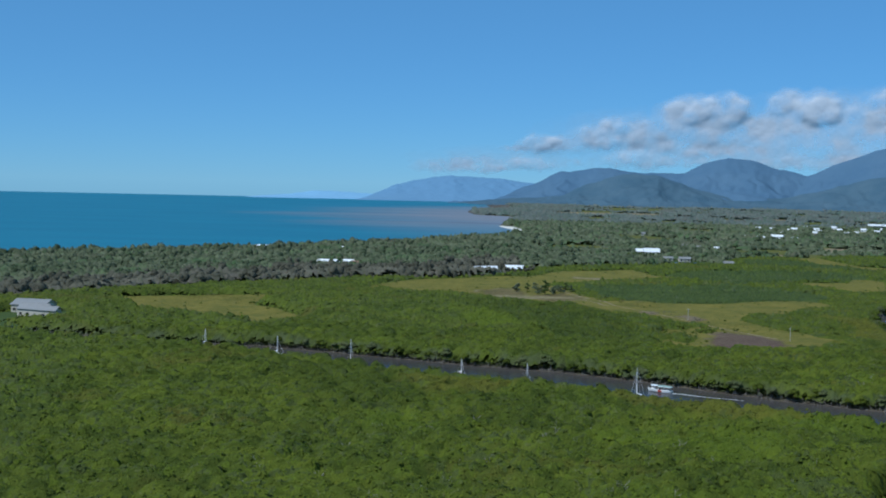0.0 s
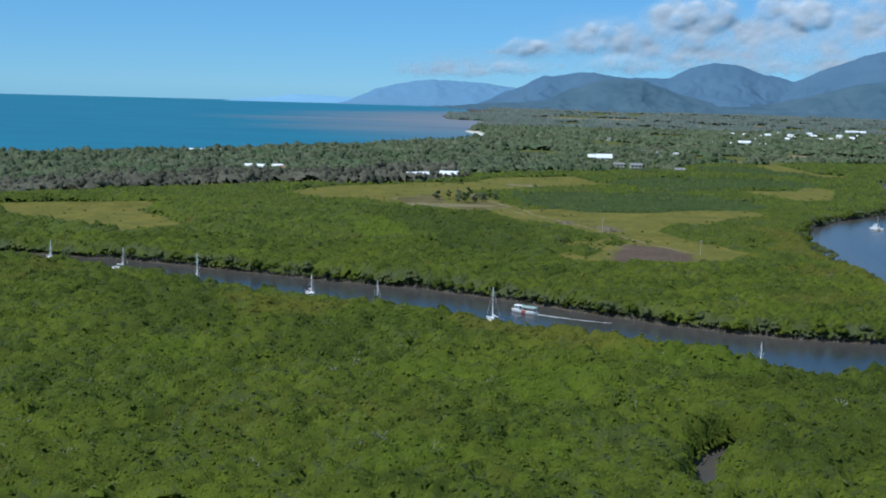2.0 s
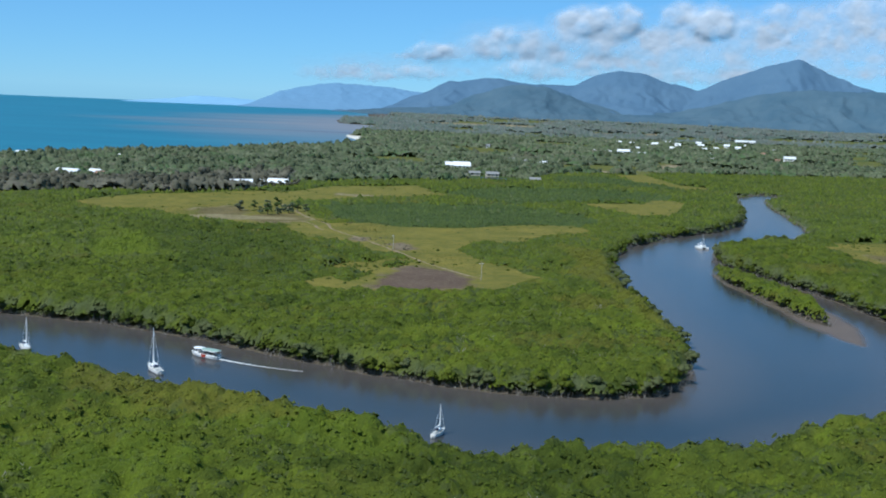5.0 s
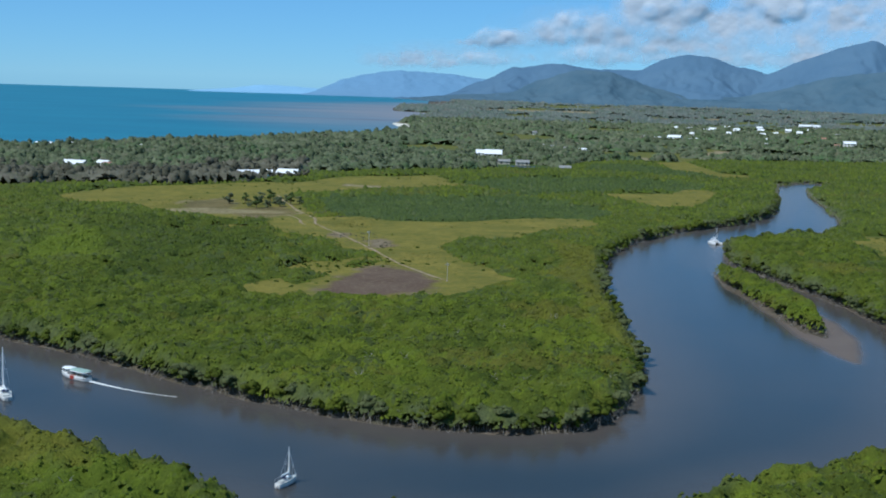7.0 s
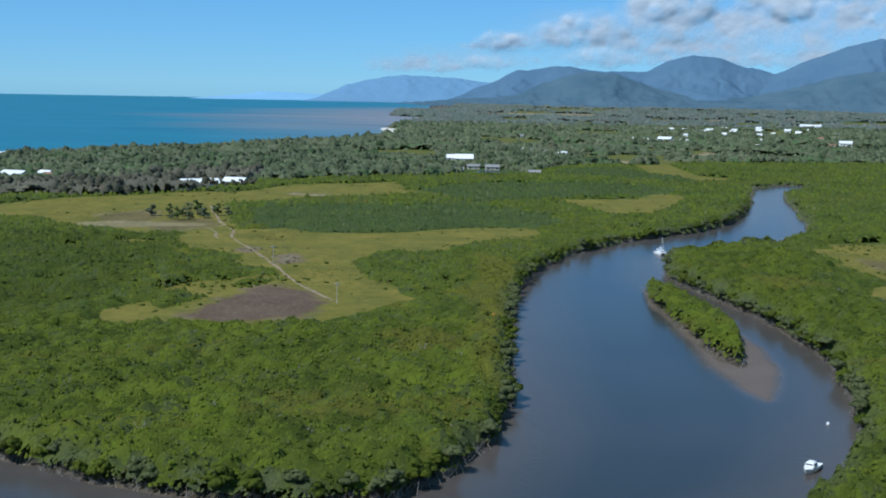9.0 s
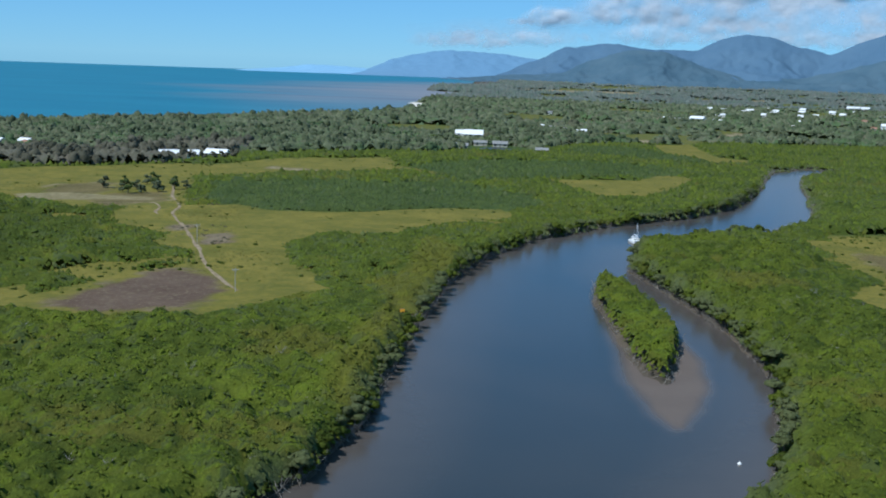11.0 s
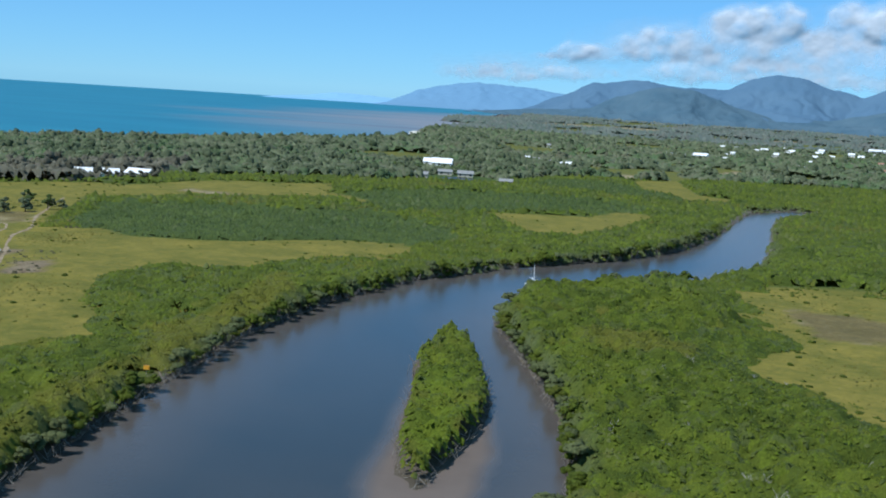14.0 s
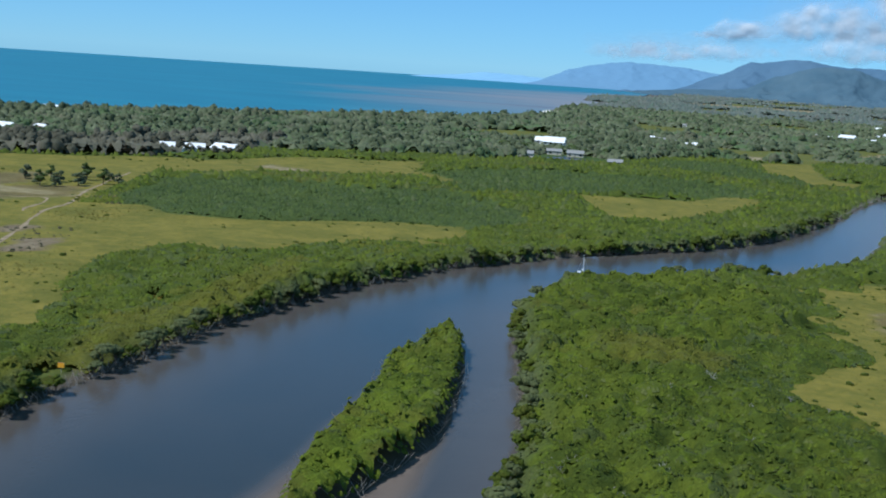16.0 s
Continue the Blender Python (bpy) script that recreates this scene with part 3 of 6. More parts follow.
# ---- hills, islands and clouds far off ----
def hills(name, label, profile, front, back, material, lift, spread, seed, cut=1.0):
    """A range as a sheet in polar steps: profile gives the ridge height by bearing in degrees."""
    prof = np.array(profile, float)
    az = np.arange(prof[0, 0], prof[-1, 0] + 0.01, 0.06)
    rr = np.linspace(front, back, 60)
    ga, gr = np.meshgrid(np.radians(az), rr)
    wide = np.interp(np.degrees(ga), prof[:, 0], prof[:, 1])
    kernel = np.hanning(9) / np.hanning(9).sum()
    wide = np.apply_along_axis(lambda v: np.convolve(np.pad(v, 4, mode="edge"), kernel, "valid"), 1, wide)
    crest = front + (back - front) * 0.82
    x, y = gr * np.sin(ga), gr * np.cos(ga)
    s = np.clip((gr - front) / (crest - front), 0, 1)
    bend = 110 * (rough_noise(x, y, 170, seed + 5) - 0.5)
    spur = 1 - cut * (1 - (1 - np.abs(2 * rough_noise(x + bend, y * 0.35, spread, seed) - 1)))
    rise = s ** (1.1 + 1.3 * (1 - spur))
    z = wide * rise * (1 - 0.24 * (1 - spur) * np.sin(np.pi * np.clip(s, 0, 1)))
    gully = cut * (1 - np.abs(2 * rough_noise(x + 0.8 * bend, y * 0.5, spread * 0.38, seed + 7) - 1))
    z -= 0.16 * wide * gully ** 2 * np.sin(np.pi * np.clip(s, 0, 1)) * (s < 0.97)
    z += (rough_noise(x, y, spread * 0.35, seed + 1) - 0.5) * lift * np.sin(np.pi * s)
    z += ((rough_noise(x, y, 26, seed + 2) - 0.5) * 7.0 + (rough_noise(x, y, 75, seed + 3) - 0.5) * 13.0) * s * np.clip(wide / 60, 0, 1)
    z *= np.clip((back - gr) / (back - crest), 0, 1) ** 0.5
    me = mesh_from(name, np.stack([x.ravel(), y.ravel(), z.ravel() - 1.0], 1), grid_faces(*x.shape), material, True)
    return tagged(new(name, me), label, "mountain", kind="structure")


# Hill base colours have blue distance haze mixed in, paler range by range.
HAZE_NEAR = hill_material("hazed_hills", (0.060, 0.110, 0.152), (0.090, 0.142, 0.180), 0.009)
HAZE_MID = hill_material("hazed_mountains", (0.076, 0.138, 0.212), (0.096, 0.162, 0.234), 0.007)
HAZE_FAR = hill_material("hazed_far_mountains", (0.128, 0.238, 0.362), (0.142, 0.254, 0.378), 0.004)
HAZE_FAINT = hill_material("hazed_islands", (0.205, 0.375, 0.535), (0.215, 0.385, 0.545), 0.003)
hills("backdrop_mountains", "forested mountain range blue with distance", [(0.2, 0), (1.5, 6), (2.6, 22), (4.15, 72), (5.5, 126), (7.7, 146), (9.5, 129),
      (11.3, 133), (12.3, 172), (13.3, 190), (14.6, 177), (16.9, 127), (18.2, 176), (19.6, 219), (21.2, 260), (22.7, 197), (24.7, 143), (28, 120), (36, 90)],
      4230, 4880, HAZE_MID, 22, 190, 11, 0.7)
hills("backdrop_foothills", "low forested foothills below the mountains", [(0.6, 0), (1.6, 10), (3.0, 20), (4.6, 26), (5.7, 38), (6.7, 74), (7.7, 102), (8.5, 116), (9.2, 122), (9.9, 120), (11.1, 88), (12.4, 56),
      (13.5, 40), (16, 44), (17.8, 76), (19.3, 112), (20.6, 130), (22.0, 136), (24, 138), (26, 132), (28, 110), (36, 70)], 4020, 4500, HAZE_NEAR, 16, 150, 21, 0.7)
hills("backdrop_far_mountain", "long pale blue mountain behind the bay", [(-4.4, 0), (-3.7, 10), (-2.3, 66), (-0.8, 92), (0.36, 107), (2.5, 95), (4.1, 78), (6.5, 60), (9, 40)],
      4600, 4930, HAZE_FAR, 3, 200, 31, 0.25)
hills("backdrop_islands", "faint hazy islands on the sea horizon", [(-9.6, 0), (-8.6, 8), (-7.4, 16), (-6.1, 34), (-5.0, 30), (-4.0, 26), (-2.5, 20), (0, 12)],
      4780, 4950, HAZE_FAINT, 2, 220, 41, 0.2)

def ball(level):
    bm = bmesh.new()
    bmesh.ops.create_icosphere(bm, subdivisions=level, radius=1.0)
    bm.verts.ensure_lookup_table()
    v = np.array([p.co[:] for p in bm.verts])
    f = np.array([[p.index for p in q.verts] for q in bm.faces])
    bm.free()
    return v, f


BALL_1 = ball(1)


# cumulus heaps: bearing, height of the middle, half width, half height, fullness
HEAPS_HIGH = [(4.7, 239, 81, 32, 1), (3.5, 222, 69, 12, 0.4), (6.2, 236, 93, 32, 0.6), (7.5, 264, 116, 46, 0.7), (8.3, 306, 81, 42, 0.9), (9.4, 295, 139, 60, 0.6), (10.6, 375, 58, 32, 0.7),
              (11.7, 375, 88, 60, 1), (13.1, 375, 81, 65, 1), (12.5, 297, 208, 55, 0.6), (10.4, 251, 185, 40, 0.6), (14.3, 320, 69, 42, 0.6), (16.0, 408, 70, 51, 0.8), (17.2, 386, 69, 65, 1),
              (16.5, 331, 162, 46, 0.6), (15.0, 298, 139, 32, 0.5), (18.5, 320, 93, 51, 0.6), (19.9, 384, 104, 65, 0.6), (19.2, 341, 46, 35, 0.8)]
HEAPS_LOW = [(4.1, 153, 69, 21, 1), (6.2, 167, 28, 9, 0.8), (1.9, 133, 93, 16, 0.7), (-0.2, 137, 93, 23, 0.3), (0.8, 156, 139, 21, 0.3), (9.1, 175, 93, 32, 1), (11.6, 213, 42, 21, 0.9),
             (12.7, 241, 58, 21, 0.7), (9.1, 220, 69, 23, 0.5), (11.0, 183, 139, 21, 0.5), (13.8, 219, 185, 23, 0.5), (17.1, 182, 208, 25, 0.8), (18.5, 196, 92, 28, 0.7), (19.0, 255, 208, 28, 0.4), (14.8, 175, 116, 18, 0.5)]
HEAPS_EAST = [(21.7, 335, 113, 50, 0.7), (23.1, 369, 136, 57, 0.6), (24.1, 423, 124, 79, 0.6), (23.2, 276, 203, 18, 0.6), (24.6, 299, 135, 32, 0.5), (24.4, 216, 135, 18, 0.4),
              (18.6, 328, 181, 57, 0.5), (21.4, 410, 110, 50, 0.5), (27.5, 380, 180, 80, 0.8), (31.5, 360, 200, 80, 0.8), (11.0, 275, 420, 95, 0.12), (18.5, 300, 480, 130, 0.2), (24.5, 330, 420, 150, 0.25), (3.5, 175, 330, 45, 0.05)]


def cloud_bank():
    """Cumulus over the range: each heap a crowd of round puffs with ragged outlines, thick in the middle and thin at the rim."""
    rng = np.random.default_rng(77)
    az, zz = np.arange(-2.5, 35.0, 0.05), np.arange(100, 560, 3.6)
    ga, gz = np.meshgrid(az, zz)
    u = ga * 85.5 + 26 * (rough_noise(ga * 85.5, gz, 60, 61) - 0.5) + 12 * (rough_noise(ga * 85.5, gz, 18, 64) - 0.5)
    w = gz + 22 * (rough_noise(ga * 85.5, gz, 50, 62) - 0.5) + 12 * (rough_noise(ga * 85.5, gz, 16, 65) - 0.5)
    deep, cover = np.zeros(u.shape), np.zeros(u.shape)
    for b0, z0, wide, high, full in HEAPS_HIGH + HEAPS_LOW + HEAPS_EAST:
        body = ((u - b0 * 85.5) / (1.45 * wide)) ** 2 + ((w - z0) / np.where(w > z0, 1.35 * high, 1.25 * high)) ** 2
        cover = 1 - (1 - cover) * (1 - np.clip(1.15 - body, 0, 1) * (0.22 + 0.50 * full))
        deep = np.maximum(deep, 0.75 * full * high * np.sqrt(np.clip(1 - body, 0, 1)))
        for k in range(int(8 + 10 * min(1, wide / 120))):
            a, q = rng.uniform(0, 6.283), math.sqrt(rng.random())
            r = high * rng.uniform(0.35, 0.75) * (1.1 - 0.3 * q)
            cx, cz = b0 * 85.5 + wide * 0.9 * q * math.cos(a), z0 + high * (0.6 * q * math.sin(a) + 0.05)
            rx = r * rng.uniform(1.0, 1.6)
            d2 = ((u - cx) / rx) ** 2 + ((w - cz) / r) ** 2
            bulge = np.sqrt(np.clip(1 - d2, 0, 1))
            deep = np.maximum(deep, full * (0.35 * high + r * bulge) * (d2 < 1))
            cover = 1 - (1 - cover) * (1 - np.clip(1.2 - d2, 0, 1) * (0.10 + 0.35 * full))
    for k in range(12):
        deep = (2 * deep + np.roll(deep, 1, 0) + np.roll(deep, -1, 0) + np.roll(deep, 1, 1) + np.roll(deep, -1, 1)) / 6
    cover *= np.clip(0.55 + 1.1 * (rough_noise(ga * 85.5, gz * 1.3, 70, 67) - 0.25), 0.25, 1)
    b = np.radians(ga)
    r = 4945 - 0.36 * np.clip(deep, 0, 80) - 2 * rough_noise(ga * 85.5, gz, 20, 66)
    v = np.stack([r * np.sin(b), r * np.cos(b), gz], -1).reshape(-1, 3)
    f = grid_faces(*ga.shape)
    f = f[(cover.ravel()[f] > 0.01).any(1)]
    used, back = np.unique(f, return_inverse=True)
    me = mesh_from("backdrop_clouds", v[used], back.reshape(f.shape), cloud_material(), True)
    me.attributes.new("veil", "FLOAT", "POINT").data.foreach_set("value", cover.ravel()[used].astype(np.float32))
    tagged(new("backdrop_clouds", me), "bank of white and grey cumulus cloud over the mountains", "clouds", kind="structure")


cloud_bank()


# ---- vegetation ----
def tuft_crown(tufts, seed, flat=0.72, core=0.80):
    """One crown of unit radius: an uneven core with leafy tufts standing out of it."""
    rng = np.random.default_rng(seed)
    v, f = BALL_1
    lump = rng.uniform(0.78, 1.08, len(v))
    f = f[v[f][:, :, 2].mean(1) > -0.35]
    verts, faces, at = [v * lump[:, None] * core], [f], len(v)
    for k in range(tufts):
        z = rng.uniform(-0.25, 1.0)
        a = rng.uniform(0, 2 * math.pi)
        d = np.array([math.cos(a) * math.sqrt(max(0, 1 - z * z)), math.sin(a) * math.sqrt(max(0, 1 - z * z)), z])
        side = np.cross(d, rng.normal(size=3))
        side /= np.linalg.norm(side)
        other = np.cross(d, side)
        size, out = rng.uniform(0.22, 0.42), rng.uniform(0.76, 0.98)
        ring = [d * (out - 0.12) + size * (math.cos(b) * side + math.sin(b) * other) * rng.uniform(0.7, 1.2) for b in np.arange(4) * math.pi / 2 + rng.uniform(0, 1)]
        tip = d * (out + rng.uniform(0.02, 0.16)) + rng.normal(size=3) * 0.06
        verts.append(np.array(ring + [tip]))
        faces.append(np.array([[0, 1, 4], [1, 2, 4], [2, 3, 4], [3, 0, 4]]) + at)
        at += 5
    v = np.concatenate(verts)
    v[:, 2] *= flat
    return v, np.concatenate(faces)


def join_crowns(kinds, x, y, z, radius, tall, rng):
    """Crowns set at many places, joined into one set of arrays."""
    verts, faces, at = [], [], 0
    pick = rng.integers(0, len(kinds), len(x))
    for k, (v, f) in enumerate(kinds):
        i = np.nonzero(pick == k)[0]
        if not len(i):
            continue
        a = rng.uniform(0, 2 * math.pi, len(i))
        c, s = np.cos(a)[:, None], np.sin(a)[:, None]
        r, q = radius[i][:, None], (radius[i] * tall[i])[:, None]
        p = np.stack([(v[:, 0] * c - v[:, 1] * s) * r + x[i][:, None], (v[:, 0] * s + v[:, 1] * c) * r * rng.uniform(0.85, 1.15, len(i))[:, None] + y[i][:, None],
                      v[:, 2] * q + z[i][:, None]], -1)
        verts.append(p.reshape(-1, 3))
        faces.append((f[None] + (np.arange(len(i)) * len(v))[:, None, None]).reshape(-1, 3) + at)
        at += len(i) * len(v)
    return np.concatenate(verts), np.concatenate(faces)


def scatter(x0, x1, y0, y1, step, rng):
    x, y = np.meshgrid(np.arange(x0, x1, step), np.arange(y0, y1, step * 0.9))
    x[1::2] += step / 2
    x, y = x.ravel(), y.ravel()
    return x + rng.uniform(-0.42, 0.42, len(x)) * step, y + rng.uniform(-0.42, 0.42, len(y)) * step


def in_view(x, y):
    """The fan of land that the flight looks over."""
    right = np.maximum(112 + 0.50 * (y - 95), 285 + 0.37 * (y - 290))
    return (x > -0.385 * y - 14) & (x < right + 14)


CROWN_MID = [tuft_crown(6, s) for s in range(11, 17)]


# stands of trees that differ in tone from the rest of the canopy
LIME_STANDS = [[(59, 284), (74, 292), (85, 286), (82, 271), (71, 255), (62, 258)], [(34, 287), (55, 286), (57, 273), (40, 272)], [(34, 215), (39, 234), (50, 226), (47, 214)],
               [(58, 229), (66, 231), (66, 217), (61, 214)], [(-19, 305), (-5, 301), (-3, 286), (-15, 285)], [(133, 396), (141, 393), (143, 366), (139, 365)],
               [(6, 551), (21, 578), (34, 529), (18, 506)], [(78, 312), (99, 306), (112, 286), (94, 290)], [(244, 500), (252, 500), (252, 446), (245, 446)]]
OLIVE_STANDS = [[(-11, 361), (1, 364), (20, 351), (14, 336), (-3, 337)], [(50, 338), (94, 321), (92, 306), (73, 308), (52, 322)], [(185, 529), (190, 546), (202, 545), (201, 512), (198, 487), (191, 491)],
                [(166, 450), (176, 457), (186, 448), (184, 432), (168, 431)], [(272, 540), (283, 545), (292, 545), (300, 530), (284, 518)], [(198, 507), (201, 523), (218, 541), (219, 533), (209, 512), (203, 498)],
                [(193, 608), (205, 566), (195, 474), (191, 392), (187, 421), (187, 507)]]
DARK_STANDS = [[(-60, 398), (-14, 366), (2, 313), (-31, 310)], [(104, 285), (154, 284), (129, 222), (100, 216), (96, 237)], [(0, 338), (26, 327), (28, 284), (12, 287)], [(4, 626), (69, 658), (88, 576), (82, 495), (52, 491)]]


def stand_at(x, y):
    """How far the trees at each place belong to a lime, an olive, a grey bank-side or a dark stand."""
    loose = (rough_noise(x, y, 7, 81) - 0.5) * 2.4
    lime, olive, dark = (np.clip(np.max([within(k, x, y) for k in group], 0) / 4 + 0.6 + loose, 0, 1) for group in (LIME_STANDS, OLIVE_STANDS, DARK_STANDS))
    bank = np.clip(1.25 - np.abs(within(RIVER_ALL, x, y)) / 4, 0, 1) * np.clip(rough_noise(x, y, 5, 82) * 4 - 1.4, 0, 1)
    return np.stack([lime, olive, bank, dark], 1)


def leaf_tuft(seed):
    """A small irregular head of leaves: five facets round a tip."""
    rng = np.random.default_rng(seed)
    a = np.arange(5) * 1.2566 + rng.uniform(-0.35, 0.35, 5)
    r = rng.uniform(0.75, 1.2, 5)
    base = np.stack([np.cos(a) * r, np.sin(a) * r, rng.uniform(-0.8, -0.4, 5)], 1)
    tip = np.array([[rng.normal() * 0.25, rng.normal() * 0.25, rng.uniform(0.5, 1.15)]])
    return np.concatenate([base, tip]), np.array([[k, (k + 1) % 5, 5] for k in range(5)])


TUFTS = [leaf_tuft(s) for s in range(40, 52)]


def leafy_cover(name, label, category, materials, x0, x1, y0, y1, grid, gap, size, surface, zone, seed, view=in_view):
    """Closed canopy: a surface of domed crowns, and leaf tufts all over it. surface gives height, where it bears, the crown's chance number and its kind."""
    rng = np.random.default_rng(seed)
    gx, gy = np.meshgrid(np.arange(x0, x1, grid), np.arange(y0, y1, grid))
    x, y = gx.ravel(), gy.ravel()
    x, y = x + rng.uniform(-0.3, 0.3, len(x)) * grid, y + rng.uniform(-0.3, 0.3, len(x)) * grid
    ok = view(x, y) & zone(x, y)
    z, bears, own, sort = np.zeros(len(x)), np.zeros(len(x), bool), np.zeros(len(x)), np.zeros(len(x), int)
    z[ok], bears[ok], own[ok], sort[ok] = surface(x[ok], y[ok])
    faces = grid_faces(*gx.shape)
    faces = faces[bears[faces].all(1) & ok[faces].all(1)]
    tx, ty = scatter(x0, x1, y0, y1, gap, rng)
    keep = view(tx, ty) & zone(tx, ty)
    tx, ty = tx[keep], ty[keep]
    tz, tb, town, tsort = surface(tx, ty)
    tx, ty, tz, town, tsort = tx[tb], ty[tb], tz[tb], town[tb], tsort[tb]
    slope_y, slope_x = np.gradient(z.reshape(gx.shape), grid)

    def slopes(px, py):
        row, col = np.clip(((py - y0) / grid).round().astype(int), 0, gx.shape[0] - 1), np.clip(((px - x0) / grid).round().astype(int), 0, gx.shape[1] - 1)
        return slope_x[row, col], slope_y[row, col]

    steep = np.nonzero(np.hypot(*slopes(tx, ty)) > 1.5)[0]
    ex, ey = tx[steep] + rng.uniform(-0.5, 0.5, len(steep)) * gap, ty[steep] + rng.uniform(-0.5, 0.5, len(steep)) * gap
    if len(ex):
        ez, eb, eown, esort = surface(ex, ey)
        eb &= view(ex, ey) & zone(ex, ey)
        tx, ty, tz = np.concatenate([tx, ex[eb]]), np.concatenate([ty, ey[eb]]), np.concatenate([tz, ez[eb]])
        town, tsort = np.concatenate([town, eown[eb]]), np.concatenate([tsort, esort[eb]])
    lean_x, lean_y = (np.clip(k, -1.0, 1.0) * (gap < 2.5) for k in slopes(tx, ty))
    for k, mat in enumerate(materials):
        f = faces[sort[faces[:, 0]] == k]
        i = np.nonzero(tsort == k)[0]
        if len(f) < 5 or len(i) < 5:
            continue
        used, back = np.unique(f, return_inverse=True)
        f = back.reshape(f.shape)
        f = np.concatenate([f[:, [0, 1, 2]], f[:, [0, 2, 3]]])
        r = size * rng.uniform(0.5, 1.25, len(i))
        # Sheet tone lower than the tufts': shade between leaves put into its colour.
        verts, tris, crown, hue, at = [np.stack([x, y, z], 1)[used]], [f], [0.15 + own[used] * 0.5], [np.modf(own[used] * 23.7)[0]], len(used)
        stand = [stand_at(x[used], y[used])]
        pick = rng.integers(0, len(TUFTS), len(i))
        for t, (v, tf) in enumerate(TUFTS):
            j = np.nonzero(pick == t)[0]
            a = rng.uniform(0, 6.283, len(j))
            c, s = np.cos(a)[:, None], np.sin(a)[:, None]
            q, m = r[j][:, None], i[j]
            ox, oy = (v[:, 0] * c - v[:, 1] * s) * q, (v[:, 0] * s + v[:, 1] * c) * q
            oz = v[:, 2] * q * rng.uniform(0.45, 1.0, len(j))[:, None] + 0.7 * (ox * lean_x[m][:, None] + oy * lean_y[m][:, None])
            verts.append(np.stack([ox + tx[m][:, None], oy + ty[m][:, None], oz + tz[m][:, None]], -1).reshape(-1, 3))
            tris.append((tf[None] + (np.arange(len(j)) * 6)[:, None, None]).reshape(-1, 3) + at)
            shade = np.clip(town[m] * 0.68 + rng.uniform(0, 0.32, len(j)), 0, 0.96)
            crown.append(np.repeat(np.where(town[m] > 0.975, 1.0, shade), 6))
            stand.append(np.repeat(stand_at(tx[m], ty[m]), 6, 0))
            hue.append(np.repeat(np.modf(town[m] * 23.7)[0], 6))
            at += len(j) * 6
        me = mesh_from(name, np.concatenate(verts), np.concatenate(tris), mat)
        me.attributes.new("stand", "FLOAT_COLOR", "POINT").data.foreach_set("color", np.concatenate(stand).astype(np.float32).ravel())
        me.attributes.new("hue", "FLOAT", "POINT").data.foreach_set("value", np.concatenate(hue).astype(np.float32))
        me.attributes.new("crown", "FLOAT", "POINT").data.foreach_set("value", np.concatenate(crown).astype(np.float32))
        tagged(new(name, me), label[k], category, kind="stuff")


def mangrove_surface(x, y):
    p = plan_at(x, y)
    top, trees, marsh, thick, inner = canopy(x, y, p)
    d, own = cells(x + (rough_noise(x, y, 4, 1) - 0.5) * 1.5, y, 3.3, 2)
    d_wide, own_wide = cells(x + 40, y + (rough_noise(x, y, 5, 14) - 0.5) * 2.2, 5.4, 9)
    big = rough_noise(x, y, 11, 51) > 0.52
    own = np.where(big, own_wide * 0.97, own)
    fine, own_fine = cells(x, y + (rough_noise(x, y, 2, 24) - 0.5) * 0.8, 1.45, 19)
    thin = (1 - 0.45 * marsh) * (1 - 0.35 * np.clip((y - 600) / 160, 0, 1)) * (1 - 0.45 * thick)
    dome = np.where(big, 2.7 * np.clip(1 - (d_wide / 0.76) ** 2, -0.2, 1), 1.9 * np.clip(1 - (d / 0.76) ** 2, -0.22, 1)) * thin
    dome += 0.75 * np.clip(1 - (fine / 0.74) ** 2, -0.2, 1) * thin + 0.3 * (own_fine - 0.5)
    own = np.clip(own + 0.24 * (own_fine - 0.5), 0, 0.999)
    z = (top - 1.35 + dome + (rough_noise(x, y, 1.6, 7) - 0.5) * 0.45) * np.clip(inner / 1.5, np.where(p["river"] > -9, 0.30, 0.05), 1) ** 0.8 + 0.3
    return z, trees, own, np.where(thick, 1, np.where(marsh > 0.3, 2, 0))


def marsh_tufts():
    """Single low shrubs over the open marsh grass."""
    rng = np.random.default_rng(5)
    x, y = scatter(-220, 470, 440, 1000, 2.2, rng)
    keep = in_view(x, y)
    x, y = x[keep], y[keep]
    p = plan_at(x, y)
    top, trees, marsh, thick, inner = canopy(x, y, p)
    chance = rng.random(len(x))
    want = 0.012 + 0.42 * (marsh > 0.35) * (p["grass"] < 0) + 0.05 * (rough_noise(x, y, 14, 31) > 0.60) + 0.45 * np.clip(1 - np.abs(p["grass"]) / 9, 0, 1) * (rough_noise(x, y, 9, 37) > 0.5)
    keep = ~trees & (p["river"] < -3) & (p["bare"] < 1) & (p["wood"] < 2) & (p["mudbank"] < -1) & (chance < want)
    x, y = x[keep], y[keep]
    r = rng.uniform(0.3, 1.15, len(x)) ** 1.4
    v, f = join_crowns(CROWN_MID, x, y, 0.45 + 0.25 * r, r, rng.uniform(0.5, 0.9, len(x)), rng)
    me = mesh_from("marsh_shrub", v, f, SCRUB)
    spot = rough_noise(v[:, 0], v[:, 1], 6, 3)
    me.attributes.new("crown", "FLOAT", "POINT").data.foreach_set("value", np.clip(spot, 0, 0.95).astype(np.float32))
    tagged(new("marsh_shrub", me), "scattered low shrubs on the marsh grass", "shrubs", kind="stuff")


def nearer(x, y):
    """The stretch of mangroves that the flight passes close to."""
    return (y + 70 * (rough_noise(x, y, 40, 71) - 0.5) < 500 + 0.9 * np.clip(x - 130, 0, 125)) & (x > -0.2 * y - 40)


